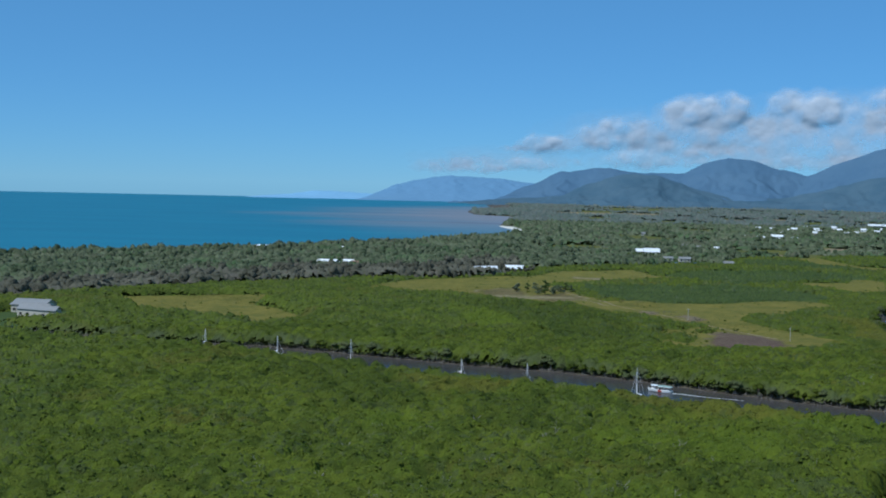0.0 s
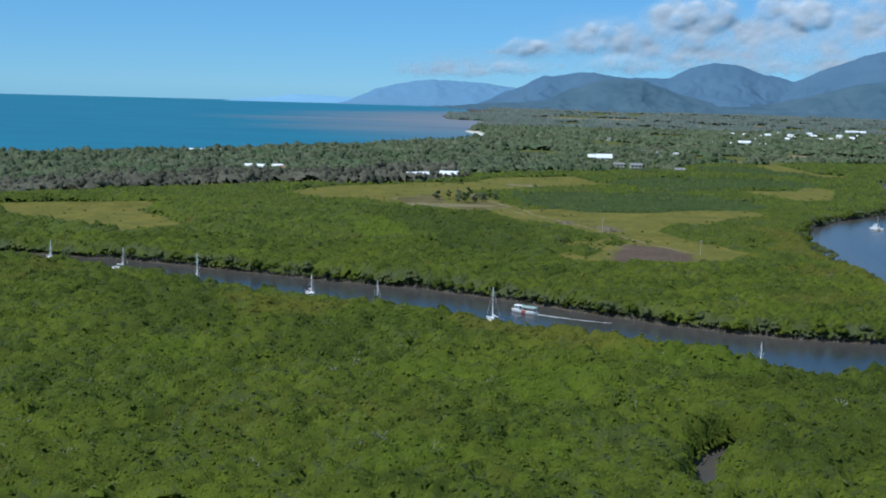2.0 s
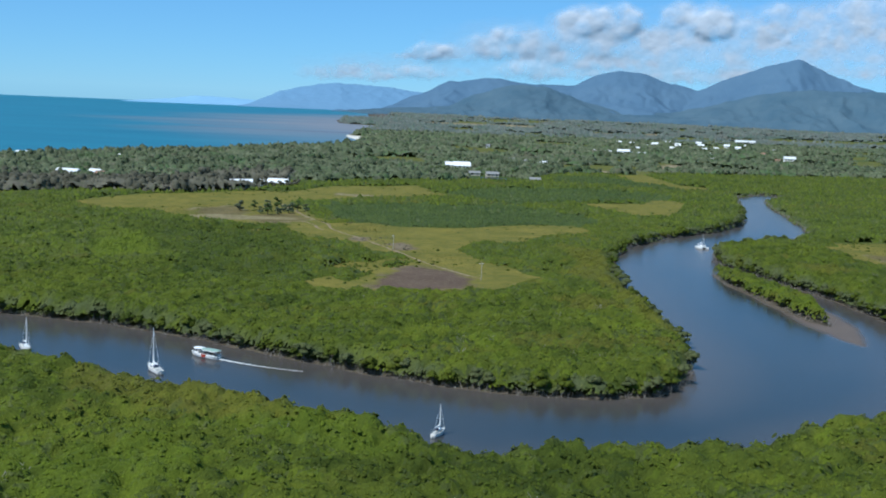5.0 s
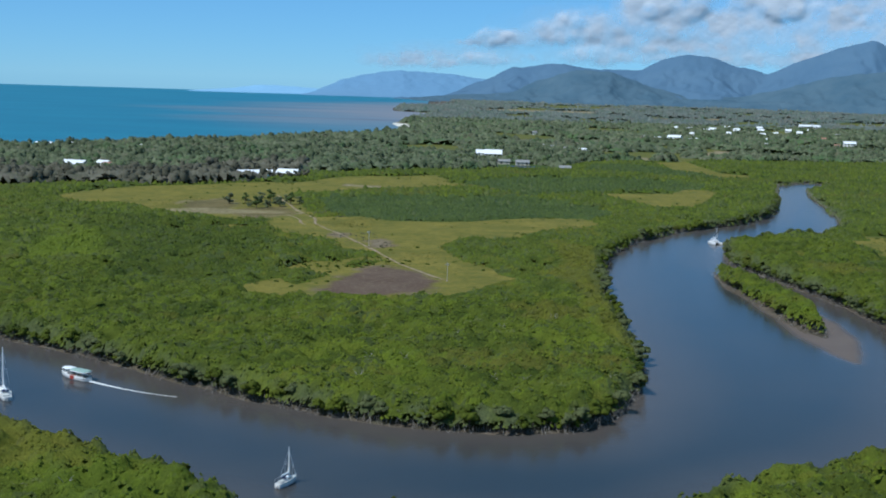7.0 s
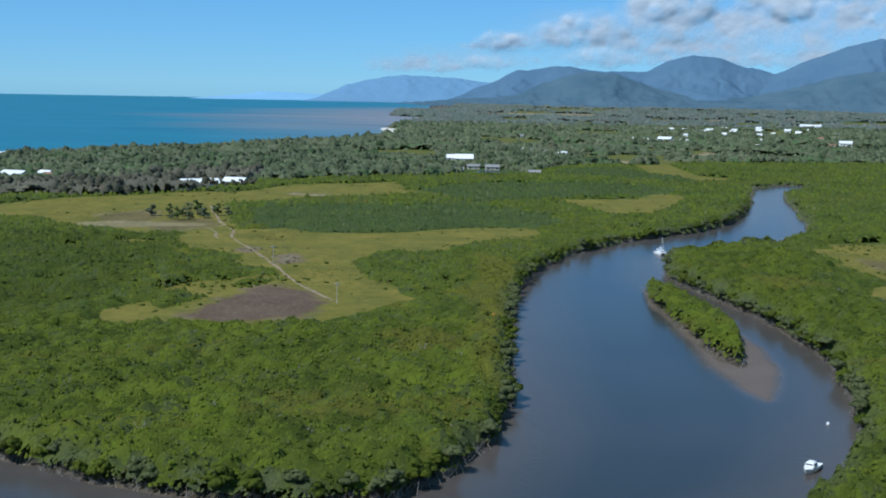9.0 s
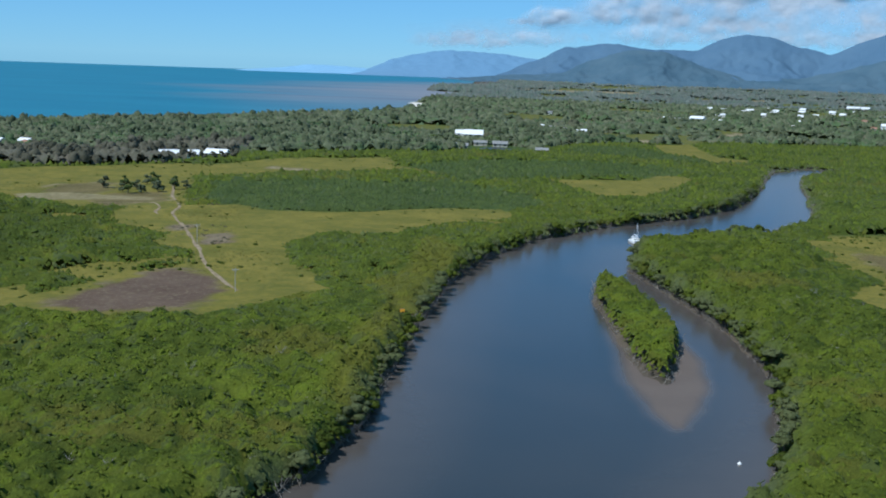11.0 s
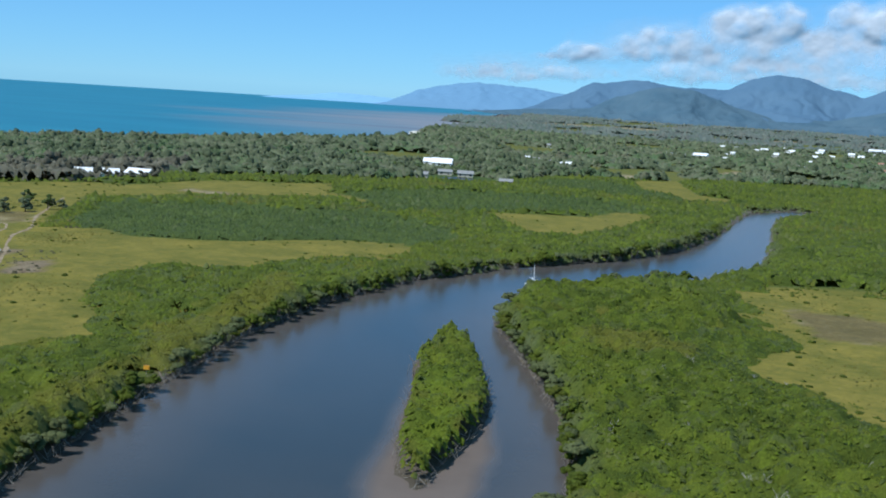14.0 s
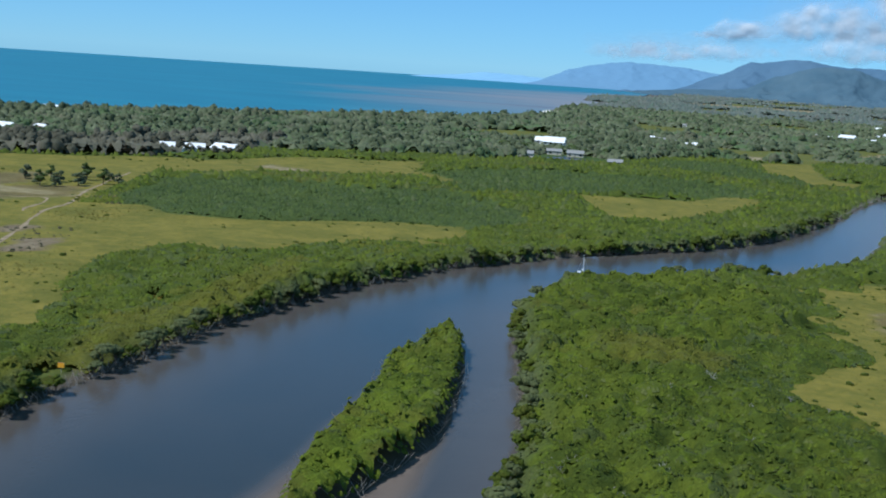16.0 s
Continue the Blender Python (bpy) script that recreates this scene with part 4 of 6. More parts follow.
KINDS = [MANGROVE, MANGROVE_DARK, SCRUB]
KINDS_FAR = [MANGROVE_FAR, MANGROVE_DARK, SCRUB]
KIND_LABELS = ["dense green mangrove canopy with lime and olive drifts", "dark even mangrove thicket between the marsh meadows", "low olive-green marsh scrub round the meadows"]
leafy_cover("mangrove_canopy", KIND_LABELS, "mangroves", KINDS, -160, 460, 200, 700, 1.15, 0.80, 0.40, mangrove_surface, nearer, 1)
leafy_cover("mangrove_canopy", KIND_LABELS, "mangroves", KINDS_FAR, -330, 520, 200, 790, 2.0, 1.75, 1.0, mangrove_surface, lambda x, y: ~nearer(x - 3.5, y + 3.5) & (y < 752), 2)
leafy_cover("mangrove_canopy", KIND_LABELS, "mangroves", KINDS_FAR, -360, 900, 740, 1420, 3.4, 3.2, 1.9, mangrove_surface, lambda x, y: y >= 740, 3)
leafy_cover("mangrove_canopy", KIND_LABELS, "mangroves", KINDS, -300, 480, -160, 420, 5.0, 4.4, 2.4, mangrove_surface, lambda x, y: (y < 202) | ~in_view(x, y), 4, lambda x, y: x > -9e3)
marsh_tufts()


def marsh_grass():
    """Tussocks of yellow-olive grass over the open marsh."""
    rng = np.random.default_rng(15)
    x, y = scatter(-200, 420, 440, 760, 1.75, rng)
    keep = in_view(x, y)
    x, y = x[keep], y[keep]
    p = plan_at(x, y)
    trees, marsh = canopy(x, y, p)[1:3]
    keep = ~trees & ((p["grass"] > 0) | (marsh > 0.3)) & (p["river"] < -4) & (p["bare"] < 0.5) & (p["wood"] < 0) & (rng.random(len(x)) < 0.85)
    x, y = x[keep], y[keep]
    r = rng.uniform(0.3, 0.85, len(x))
    v, f = join_crowns(TUFTS, x, y, 0.50 + 0.12 * r, r, rng.uniform(0.22, 0.48, len(x)), rng)
    me = mesh_from("marsh_grass", v, f, TUSSOCK)
    me.attributes.new("crown", "FLOAT", "POINT").data.foreach_set("value", np.clip(rough_noise(v[:, 0], v[:, 1], 7, 23), 0, 0.95).astype(np.float32))
    tagged(new("marsh_grass", me), "yellow-olive tussock grass over the open marsh", "grass", kind="stuff")


TUSSOCK = foliage("tussock_grass", (0.122, 0.110, 0.021), (0.176, 0.150, 0.027), (0.222, 0.182, 0.035), (0.124, 0.130, 0.021), 0.55, 0.045)
marsh_grass()


def wood_surface(cell, rise, low=1.0):
    def surface(x, y):
        p = plan_at(x, y)
        open_land = rough_noise(x, y, 90, 15) - 0.4 * np.clip((p["sea"] + 160) / 60, 0, 1)
        bears = (p["wood"] > 0) & (p["sea"] < -6) & (p["grass"] < 0) & (p["bare"] < 0) & (open_land < 0.55 + 0.3 * (y < 1150))
        site = np.min([((x - bx) / (w * 0.5 + 2)) ** 2 + ((y - by + 5) / (w * 0.35 + 8)) ** 2 for bx, by, w in SITES], 0)
        site = np.minimum(site, ((x - 214) / 24) ** 2 + ((y - 1040) / 40) ** 2)
        bears &= site > 1
        belt = (p["wood"] < 30 + 50 * rough_noise(x, y, 60, 2)) & (x < 60)
        top = (3.6 + 3.6 * rough_noise(x, y, 45, 12) + 2.0 * belt) * (1 - 0.45 * np.clip((y - 1700) / 500, 0, 1))
        d, own = cells(x + (rough_noise(x, y, 9, 1) - 0.5) * 4, y, cell, 4)
        z = top - 1.2 + (own - 0.4) * 3.4 + 1.7 * rise * np.clip(1 - (d / 0.66) ** 2, -0.7, 1)
        inner = np.minimum(np.minimum(p["wood"], -4 - p["sea"]), np.where(p["grass"] > -30, -p["grass"], 30))
        inner = np.minimum(inner, (0.55 + 0.3 * (y < 1150) - open_land) * 70)
        inner = np.minimum(inner, (site - 1) * 8)
        inner = np.minimum(inner, np.minimum(-2 - within(POND, x, y), -4 - within(BEACH, x, y)))
        return z * low * np.clip(inner / 3.0, 0, 1) + 0.3 - 0.9 * (inner <= 0), bears & (inner > 0), own, np.where(belt, 1, 0)
    return surface


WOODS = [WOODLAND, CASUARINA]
WOOD_LABELS = ["mixed grey-green coastal woodland on the plain", "grey-green casuarina woodland belt along the marsh"]


def woodland():
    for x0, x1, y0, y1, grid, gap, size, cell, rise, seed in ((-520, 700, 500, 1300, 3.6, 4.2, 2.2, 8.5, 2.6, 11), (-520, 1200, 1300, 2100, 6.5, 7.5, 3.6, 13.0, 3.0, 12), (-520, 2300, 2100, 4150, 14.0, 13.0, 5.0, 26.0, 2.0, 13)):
        leafy_cover("woodland", WOOD_LABELS, "woodland", [WOODLAND_HAZED, CASUARINA] if y0 > 2000 else WOODS, x0, x1, y0, y1, grid, gap, size, wood_surface(cell, rise, 0.58 if y0 < 2000 else 1.0), lambda x, y: x > -9e3, seed)


# buildings: x, y, front width
SITES = [(-170, 1116, 13), (-151, 1136, 8), (-94, 1137, 7), (-89, 924, 15), (-74, 938, 8), (-68, 925, 6), (34, 888, 22), (54, 897, 13), (122, 1101, 5), (187, 1128, 9), (196, 1122, 14),
         (190, 1034, 8), (202, 1072, 9), (216, 1066, 10), (244, 1018, 8), (249, 1310, 7), (254, 1326, 7), (262, 1296, 8), (275, 1282, 7), (281, 1258, 7), (289, 1260, 8), (276, 1646, 7),
         (415, 1560, 14), (434, 1552, 23), (455, 1548, 14), (405, 1590, 10), (520, 1972, 12), (536, 1944, 13), (551, 1896, 13), (535, 1689, 9), (575, 1958, 14), (612, 1960, 13), (649, 1959, 14),
         (790, 2170, 52), (723, 1832, 10), (612, 1507, 9), (628, 1512, 20), (521, 1475, 7), (588, 1869, 12), (560, 1800, 9), (605, 1790, 10), (640, 1850, 10), (690, 1900, 12), (-186, 546, 15), (-194, 566, 17), (-178, 541, 8),
         (-283, 798, 7), (500, 1760, 8), (480, 1690, 8), (560, 1620, 8), (660, 1700, 9), (700, 1990, 13), (740, 2010, 12), (620, 2050, 13), (680, 2080, 13)]

woodland()


def wood_crowns(x0, x1, y0, y1, gap, wide, tufts, seed):
    """The single crowns that stand out of the woodland."""
    rng = np.random.default_rng(seed)
    x, y = scatter(x0, x1, y0, y1, gap, rng)
    keep = in_view(x, y)
    x, y = x[keep], y[keep]
    z, bears, own, belt = wood_surface(13.0, 1.0)(x, y)
    keep = bears & (z > 2.0) & (rng.random(len(x)) < 0.9)
    x, y, z, belt = x[keep], y[keep], z[keep], belt[keep]
    kinds = [tuft_crown(tufts, seed * 7 + k, 0.85, 0.86) for k in range(6)]
    for k, (mat, label) in enumerate(zip(WOODS, ("rounded green and brown-green tree crowns of the coastal woodland", "grey-green casuarina crowns along the marsh"))):
        i = np.nonzero(belt == k)[0]
        if len(i) < 5:
            continue
        r = wide * rng.uniform(0.5, 1.0, len(i)) * rng.uniform(0.8, 1.5, len(i))
        tall = rng.uniform(0.85, 1.35, len(i))
        tone = np.clip(rng.beta(1.1, 1.4, len(i)), 0, 0.97)
        pick, order = np.random.default_rng(seed + k), []
        v, f = join_crowns(kinds, x[i], y[i], z[i] * rng.uniform(0.6, 1.0, len(i)) - 0.25 * r, r, tall, pick)
        which = np.random.default_rng(seed + k).integers(0, len(kinds), len(i))
        for q, (kv, kf) in enumerate(kinds):
            order.append(np.repeat(tone[which == q], len(kv)))
        me = mesh_from("wood_crowns", v, f, mat)
        me.attributes.new("crown", "FLOAT", "POINT").data.foreach_set("value", np.concatenate(order).astype(np.float32))
        tagged(new("wood_crowns", me), label, "woodland", kind="stuff")


wood_crowns(-420, 620, 500, 1300, 6.6, 3.5, 8, 21)
wood_crowns(-300, 1000, 1300, 2150, 12.0, 5.4, 5, 22)


# ---- things: helpers ----
def part(name, bm, material, parent=None, label=""):
    """Links a bmesh as one mesh object, under a thing or a part."""
    me = bpy.data.meshes.new(name)
    bm.to_mesh(me)
    bm.free()
    me.materials.append(material)
    ob = new(name, me)
    ob.parent = parent
    if label:
        tagged(ob, label)
    return ob


def array_part(name, verts, faces, material, parent=None, label="", smooth=True):
    ob = new(name, mesh_from(name, np.asarray(verts, float), faces, material, smooth))
    ob.parent = parent
    if label:
        tagged(ob, label)
    return ob


def box(sx, sy, sz, at=(0, 0, 0), bevel=0.0, taper=1.0, turn=0.0):
    """A box standing on its base, with softened edges and sides that may lean in."""
    bm = bmesh.new()
    bmesh.ops.create_cube(bm, size=1.0)
    for v in bm.verts:
        k = taper if v.co.z > 0 else 1.0
        v.co = Vector((v.co.x * sx * k, v.co.y * sy * k, (v.co.z + 0.5) * sz))
    if bevel:
        bmesh.ops.bevel(bm, geom=bm.edges[:], offset=bevel, segments=2, affect="EDGES")
    bmesh.ops.transform(bm, matrix=pose(*at, 0, 0, turn), verts=bm.verts)
    return bm


def rod(a, b, r0, r1=None, sides=8):
    """A tapered rod from a to b."""
    a, b = Vector(a), Vector(b)
    bm = bmesh.new()
    d = b - a
    bmesh.ops.create_cone(bm, cap_ends=True, segments=sides, radius1=r0, radius2=r0 if r1 is None else r1, depth=d.length)
    turn = d.to_track_quat("Z", "Y").to_matrix().to_4x4()
    bmesh.ops.transform(bm, matrix=Matrix.Translation((a + b) / 2) @ turn, verts=bm.verts)
    return bm


def joined(*parts):
    """Several shapes that make up one part."""
    out = bmesh.new()
    for bm in parts:
        me = bpy.data.meshes.new("tmp")
        bm.to_mesh(me)
        bm.free()
        out.from_mesh(me)
        bpy.data.meshes.remove(me)
    return out


def thing(name, label, category, m=None, group=""):
    ob = new(name)
    ob.empty_display_size = 0.5
    if m is not None:
        ob.matrix_world = m
    return tagged(ob, label, category, group)


# ---- bank trees ----
def mangrove_tree(seed, leaves):
    """A mangrove at the water: stilt roots, a forked trunk and a crown of several leafy heads."""
    rng = np.random.default_rng(seed)
    tree = thing("mangrove_tree", "", "tree")
    tall = rng.uniform(3.0, 4.2)
    wood = [rod((0, 0, 0.7), (rng.normal() * 0.15, rng.normal() * 0.15, tall * 0.7), 0.13, 0.07, 6)]
    heads = []
    for k in range(5):
        a = k * 1.26 + rng.uniform(0, 0.8)
        reach = rng.uniform(0.7, 1.5)
        end = (reach * math.cos(a), reach * math.sin(a), tall * rng.uniform(0.6, 1.0))
        wood.append(rod((0, 0, tall * rng.uniform(0.3, 0.5)), end, 0.06, 0.03, 5))
        heads.append(end)
    roots = []
    for k in range(7):
        a = k * 0.9 + rng.uniform(0, 0.5)
        foot, knee = rng.uniform(0.8, 1.5), rng.uniform(0.35, 0.6)
        mid = (knee * math.cos(a), knee * math.sin(a), rng.uniform(0.7, 1.0))
        roots.append(rod((0, 0, rng.uniform(0.9, 1.5)), mid, 0.035, 0.035, 4))
        roots.append(rod(mid, (foot * math.cos(a), foot * math.sin(a), -0.3), 0.035, 0.025, 4))
    part("trunk", joined(*wood), BARK, tree)
    part("prop_root", joined(*roots), ROOTS, tree, "grey-brown arching stilt roots")
    heads.append((0, 0, tall))
    hx, hy, hz = np.array(heads).T
    kinds = [tuft_crown(18, seed * 10 + k) for k in range(3)]
    crown = array_part("crown", *join_crowns(kinds, hx, hy, hz, rng.uniform(0.85, 1.35, len(hx)), rng.uniform(0.8, 1.1, len(hx)), rng), leaves, tree, smooth=False)
    count = len(crown.data.vertices)
    crown.data.attributes.new("crown", "FLOAT", "POINT").data.foreach_set("value", np.full(count, rng.uniform(0.2, 0.8), np.float32))
    return tree


def along(line, step):
    """Evenly spaced places on a line, each with its heading."""
    out, left = [], 0.0
    for (ax, ay), (bx, by) in zip(line, line[1:]):
        d = math.hypot(bx - ax, by - ay)
        s = left
        while s < d:
            out.append((ax + (bx - ax) * s / d, ay + (by - ay) * s / d, math.atan2(by - ay, bx - ax)))
            s += step
        left = s - d
    return out


ROOTS = plain("root_bark", (0.29, 0.26, 0.23), 0.95, wear=0.5)


def bank_trees():
    rng = random.Random(3)
    kinds = [mangrove_tree(s, MANGROVE_PALE if s in (52, 54, 55) else MANGROVE) for s in (51, 52, 53, 54, 55, 56)]
    for k in kinds:
        tagged(k, "bank mangrove tree on grey stilt roots at the water", "tree", "mangroves along the river bank")
    spots = []
    for line, step in ((RIVER[4:27], 4.0), (RIVER[36:43] + RIVER_NEAR[:3], 3.2)):
        spots += along(line, step)
    used = 0
    for x, y, h in spots[:290]:
        if math.hypot(x - 193.5, y - 486) < 6:
            continue
        x, y = x + rng.uniform(-1.3, 1.3), y + rng.uniform(-1.3, 1.3)
        px, py = np.array([x]), np.array([y])
        river = plan_at(px, py)["river"][0]
        inland = rng.uniform(-0.4, 1.6) + max(0.0, river)
        # the land lies to the left of the far bank and of the near one alike
        nx, ny = -math.sin(h), math.cos(h)
        if within(RIVER_ALL, px + nx, py + ny)[0] > within(RIVER_ALL, px, py)[0]:
            nx, ny = -nx, -ny
        at = pose(x + nx * inland, y + ny * inland, 0.05, 0, 0, rng.uniform(0, 360)) @ Matrix.Scale(rng.uniform(0.6, 1.15), 4)
        if used < len(kinds):
            kinds[used].matrix_world = at
        else:
            src = kinds[rng.randrange(len(kinds))]
            twin = copy_thing(src, at)
            twin.matrix_basis = at
        used += 1


bank_trees()


def bank_limbs():
    """Pale leaning limbs and stilt roots in the shade under the bank mangroves, down to the mud."""
    rng = np.random.default_rng(29)
    for line in (RIVER[1:31], RIVER[30:43] + RIVER_NEAR[:9], ISLET + ISLET[:1]):
        spots = np.array(along(line, 1.8 if line[0] == ISLET[0] else 0.75))
        spots = spots[rng.random(len(spots)) < 0.4 + 0.6 * (rough_noise(spots[:, 0], spots[:, 1], 12, 5) > 0.45)]
        x, y, h = np.repeat(spots, 3, 0).T
        x, y = x + rng.uniform(-0.6, 0.6, len(x)), y + rng.uniform(-0.6, 0.6, len(x))
        side = np.where(within(RIVER_ALL, x - np.sin(h), y + np.cos(h)) > within(RIVER_ALL, x, y), 1.0, -1.0)
        if line[0] == ISLET[0]:
            side = np.where(within(ISLET, x - np.sin(h), y + np.cos(h)) < within(ISLET, x, y), 1.0, -1.0)
        out = np.stack([-np.sin(h) * side, np.cos(h) * side], 1)
        back, fore = rng.uniform(0.6, 1.8, len(x)), rng.uniform(-0.5, 0.9, len(x))
        foot = np.stack([x + out[:, 0] * fore, y + out[:, 1] * fore, np.full(len(x), -0.25)], 1)
        head = np.stack([x - out[:, 0] * back + rng.normal(0, 0.9, len(x)), y - out[:, 1] * back + rng.normal(0, 0.9, len(x)), rng.uniform(0.6, 2.3, len(x))], 1)
        flip = rng.random(len(x)) < 0.4
        reach = np.stack([x + out[:, 0] * rng.uniform(0.2, 1.0, len(x)), y + out[:, 1] * rng.uniform(0.2, 1.0, len(x)), rng.uniform(1.2, 2.4, len(x))], 1)
        base = np.stack([x - out[:, 0] * 0.8, y - out[:, 1] * 0.8, np.full(len(x), 0.0)], 1)
        foot, head = np.where(flip[:, None], base, foot), np.where(flip[:, None], reach, head)
        thick = rng.uniform(0.03, 0.07, len(x))
        d = head - foot
        s1 = np.cross(d, [0.3, 0.2, 1.0])
        s1 /= np.linalg.norm(s1, axis=1)[:, None] + 1e-9
        s2 = np.cross(d, s1)
        s2 /= np.linalg.norm(s2, axis=1)[:, None] + 1e-9
        ring = [s1 * math.cos(a) + s2 * math.sin(a) for a in (0, 2.1, 4.2)]
        v = np.stack([foot + k * thick[:, None] for k in ring] + [head + 0.6 * k * thick[:, None] for k in ring], 1).reshape(-1, 3)
        f = (np.array([[0, 1, 4, 3], [1, 2, 5, 4], [2, 0, 3, 5]])[None] + (np.arange(len(x)) * 6)[:, None, None]).reshape(-1, 4)
        tagged(new("bank_limbs", mesh_from("bank_limbs", v, f, LIMB)), "tangled pale grey limbs and stilt roots under the bank mangroves", "roots", kind="stuff")


LIMB = plain("limb_bark", (0.29, 0.265, 0.23), 0.9, wear=0.5)
bank_limbs()


def dead_tree(seed):
    rng = np.random.default_rng(seed)
    sticks = [rod((0, 0, 0), (0.1, 0, 3.4), 0.07, 0.04, 5)]
    for k in range(11):
        a, b = rng.uniform(0, 6.28), rng.uniform(1.8, 3.6)
        mid = (0.42 * math.cos(a), 0.42 * math.sin(a), b + 0.6)
        sticks.append(rod((0.05, 0, b), mid, 0.035, 0.025, 4))
        for q in range(2):
            c = a + rng.uniform(-0.9, 0.9)
            sticks.append(rod(mid, (mid[0] + 0.4 * math.cos(c), mid[1] + 0.4 * math.sin(c), mid[2] + rng.uniform(0.2, 0.6)), 0.025, 0.012, 4))
    return sticks


def dead_trees():
    rng = random.Random(8)
    first = []
    for s in (71, 72, 73):
        ob = part("dead_tree", joined(*dead_tree(s)), DEADWOOD)
        tagged(ob, "bare pale grey dead mangrove standing in the canopy", "dead tree", "dead mangroves")
        first.append(ob)
    places = [(rng.uniform(-40, 150), rng.uniform(215, 300)) for k in range(60)] + [(rng.uniform(266, 340), rng.uniform(385, 520)) for k in range(70)]
    places += [(rng.uniform(95, 185), rng.uniform(362, 480)) for k in range(45)]
    for n, (x, y) in enumerate(places):
        px, py = np.array([x]), np.array([y])
        p = plan_at(px, py)
        if p["river"][0] > -3 and n > 2:
            continue
        z = float(height_at(px, py, p)[0])
        at = pose(x, y, z - 0.1, rng.uniform(-6, 6), rng.uniform(-6, 6), rng.uniform(0, 360)) @ Matrix.Scale((float(mangrove_surface(px, py)[0][0]) + rng.uniform(-0.3, 0.35)) / 4.3, 4)
        if n < 3:
            first[n].matrix_world = at
        else:
            copy_thing(first[n % 3], at).matrix_basis = at


dead_trees()


# ---- boats ----
def hull_arrays(length, beam, free, draft, stern=0.72, rows=15, ring=9):
    """A hull from stem to transom: x ahead, z up from the waterline; returns the skin and the deck."""
    verts = []
    for i in range(rows):
        s = i / (rows - 1)                     # 0 stern, 1 bow
        half = beam / 2 * (stern + (1 - stern) * min(1, s / 0.4)) * (1 - max(0, (s - 0.45) / 0.55) ** 2.1)
        half = max(half, 0.02)
        top = free * (0.9 + 0.35 * s * s)
        low = -draft * math.sin(math.pi * min(1, 0.25 + 0.75 * s)) ** 0.7
        for j in range(ring):
            a = math.pi * j / (ring - 1)
            y = half * math.cos(a) * (abs(math.cos(a)) ** -0.45 if abs(math.cos(a)) > 1e-3 else 1)
            y = max(-half, min(half, y))
            z = top + (low - top) * math.sin(a) ** 0.75
            verts.append((s * length - length / 2 + 0.05 * length * s * (z / max(top, 0.1)), y, z))
    faces = [tuple(q) for q in grid_faces(rows, ring)]
    deck_v = [verts[i * ring] for i in range(rows)] + [verts[i * ring + ring - 1] for i in range(rows)]
    deck_v = [(x, y * 0.97, z - 0.04) for x, y, z in deck_v]
    deck_f = [(i, i + 1, rows + i + 1, rows + i) for i in range(rows - 1)]
    n = len(verts)
    verts.append((verts[0][0], 0, verts[0][2]))
    for j in range(ring - 1):
        faces.append((n, j + 1, j, j))
    return verts, faces, deck_v, deck_f


def skin(name, verts, faces, material, parent, label=""):
    bm = bmesh.new()
    vs = [bm.verts.new(v) for v in verts]
    for f in faces:
        seen = list(dict.fromkeys(f))
        bm.faces.new([vs[i] for i in seen])
    bmesh.ops.recalc_face_normals(bm, faces=bm.faces[:])
    for f in bm.faces:
        f.smooth = True
    return part(name, bm, material, parent, label)


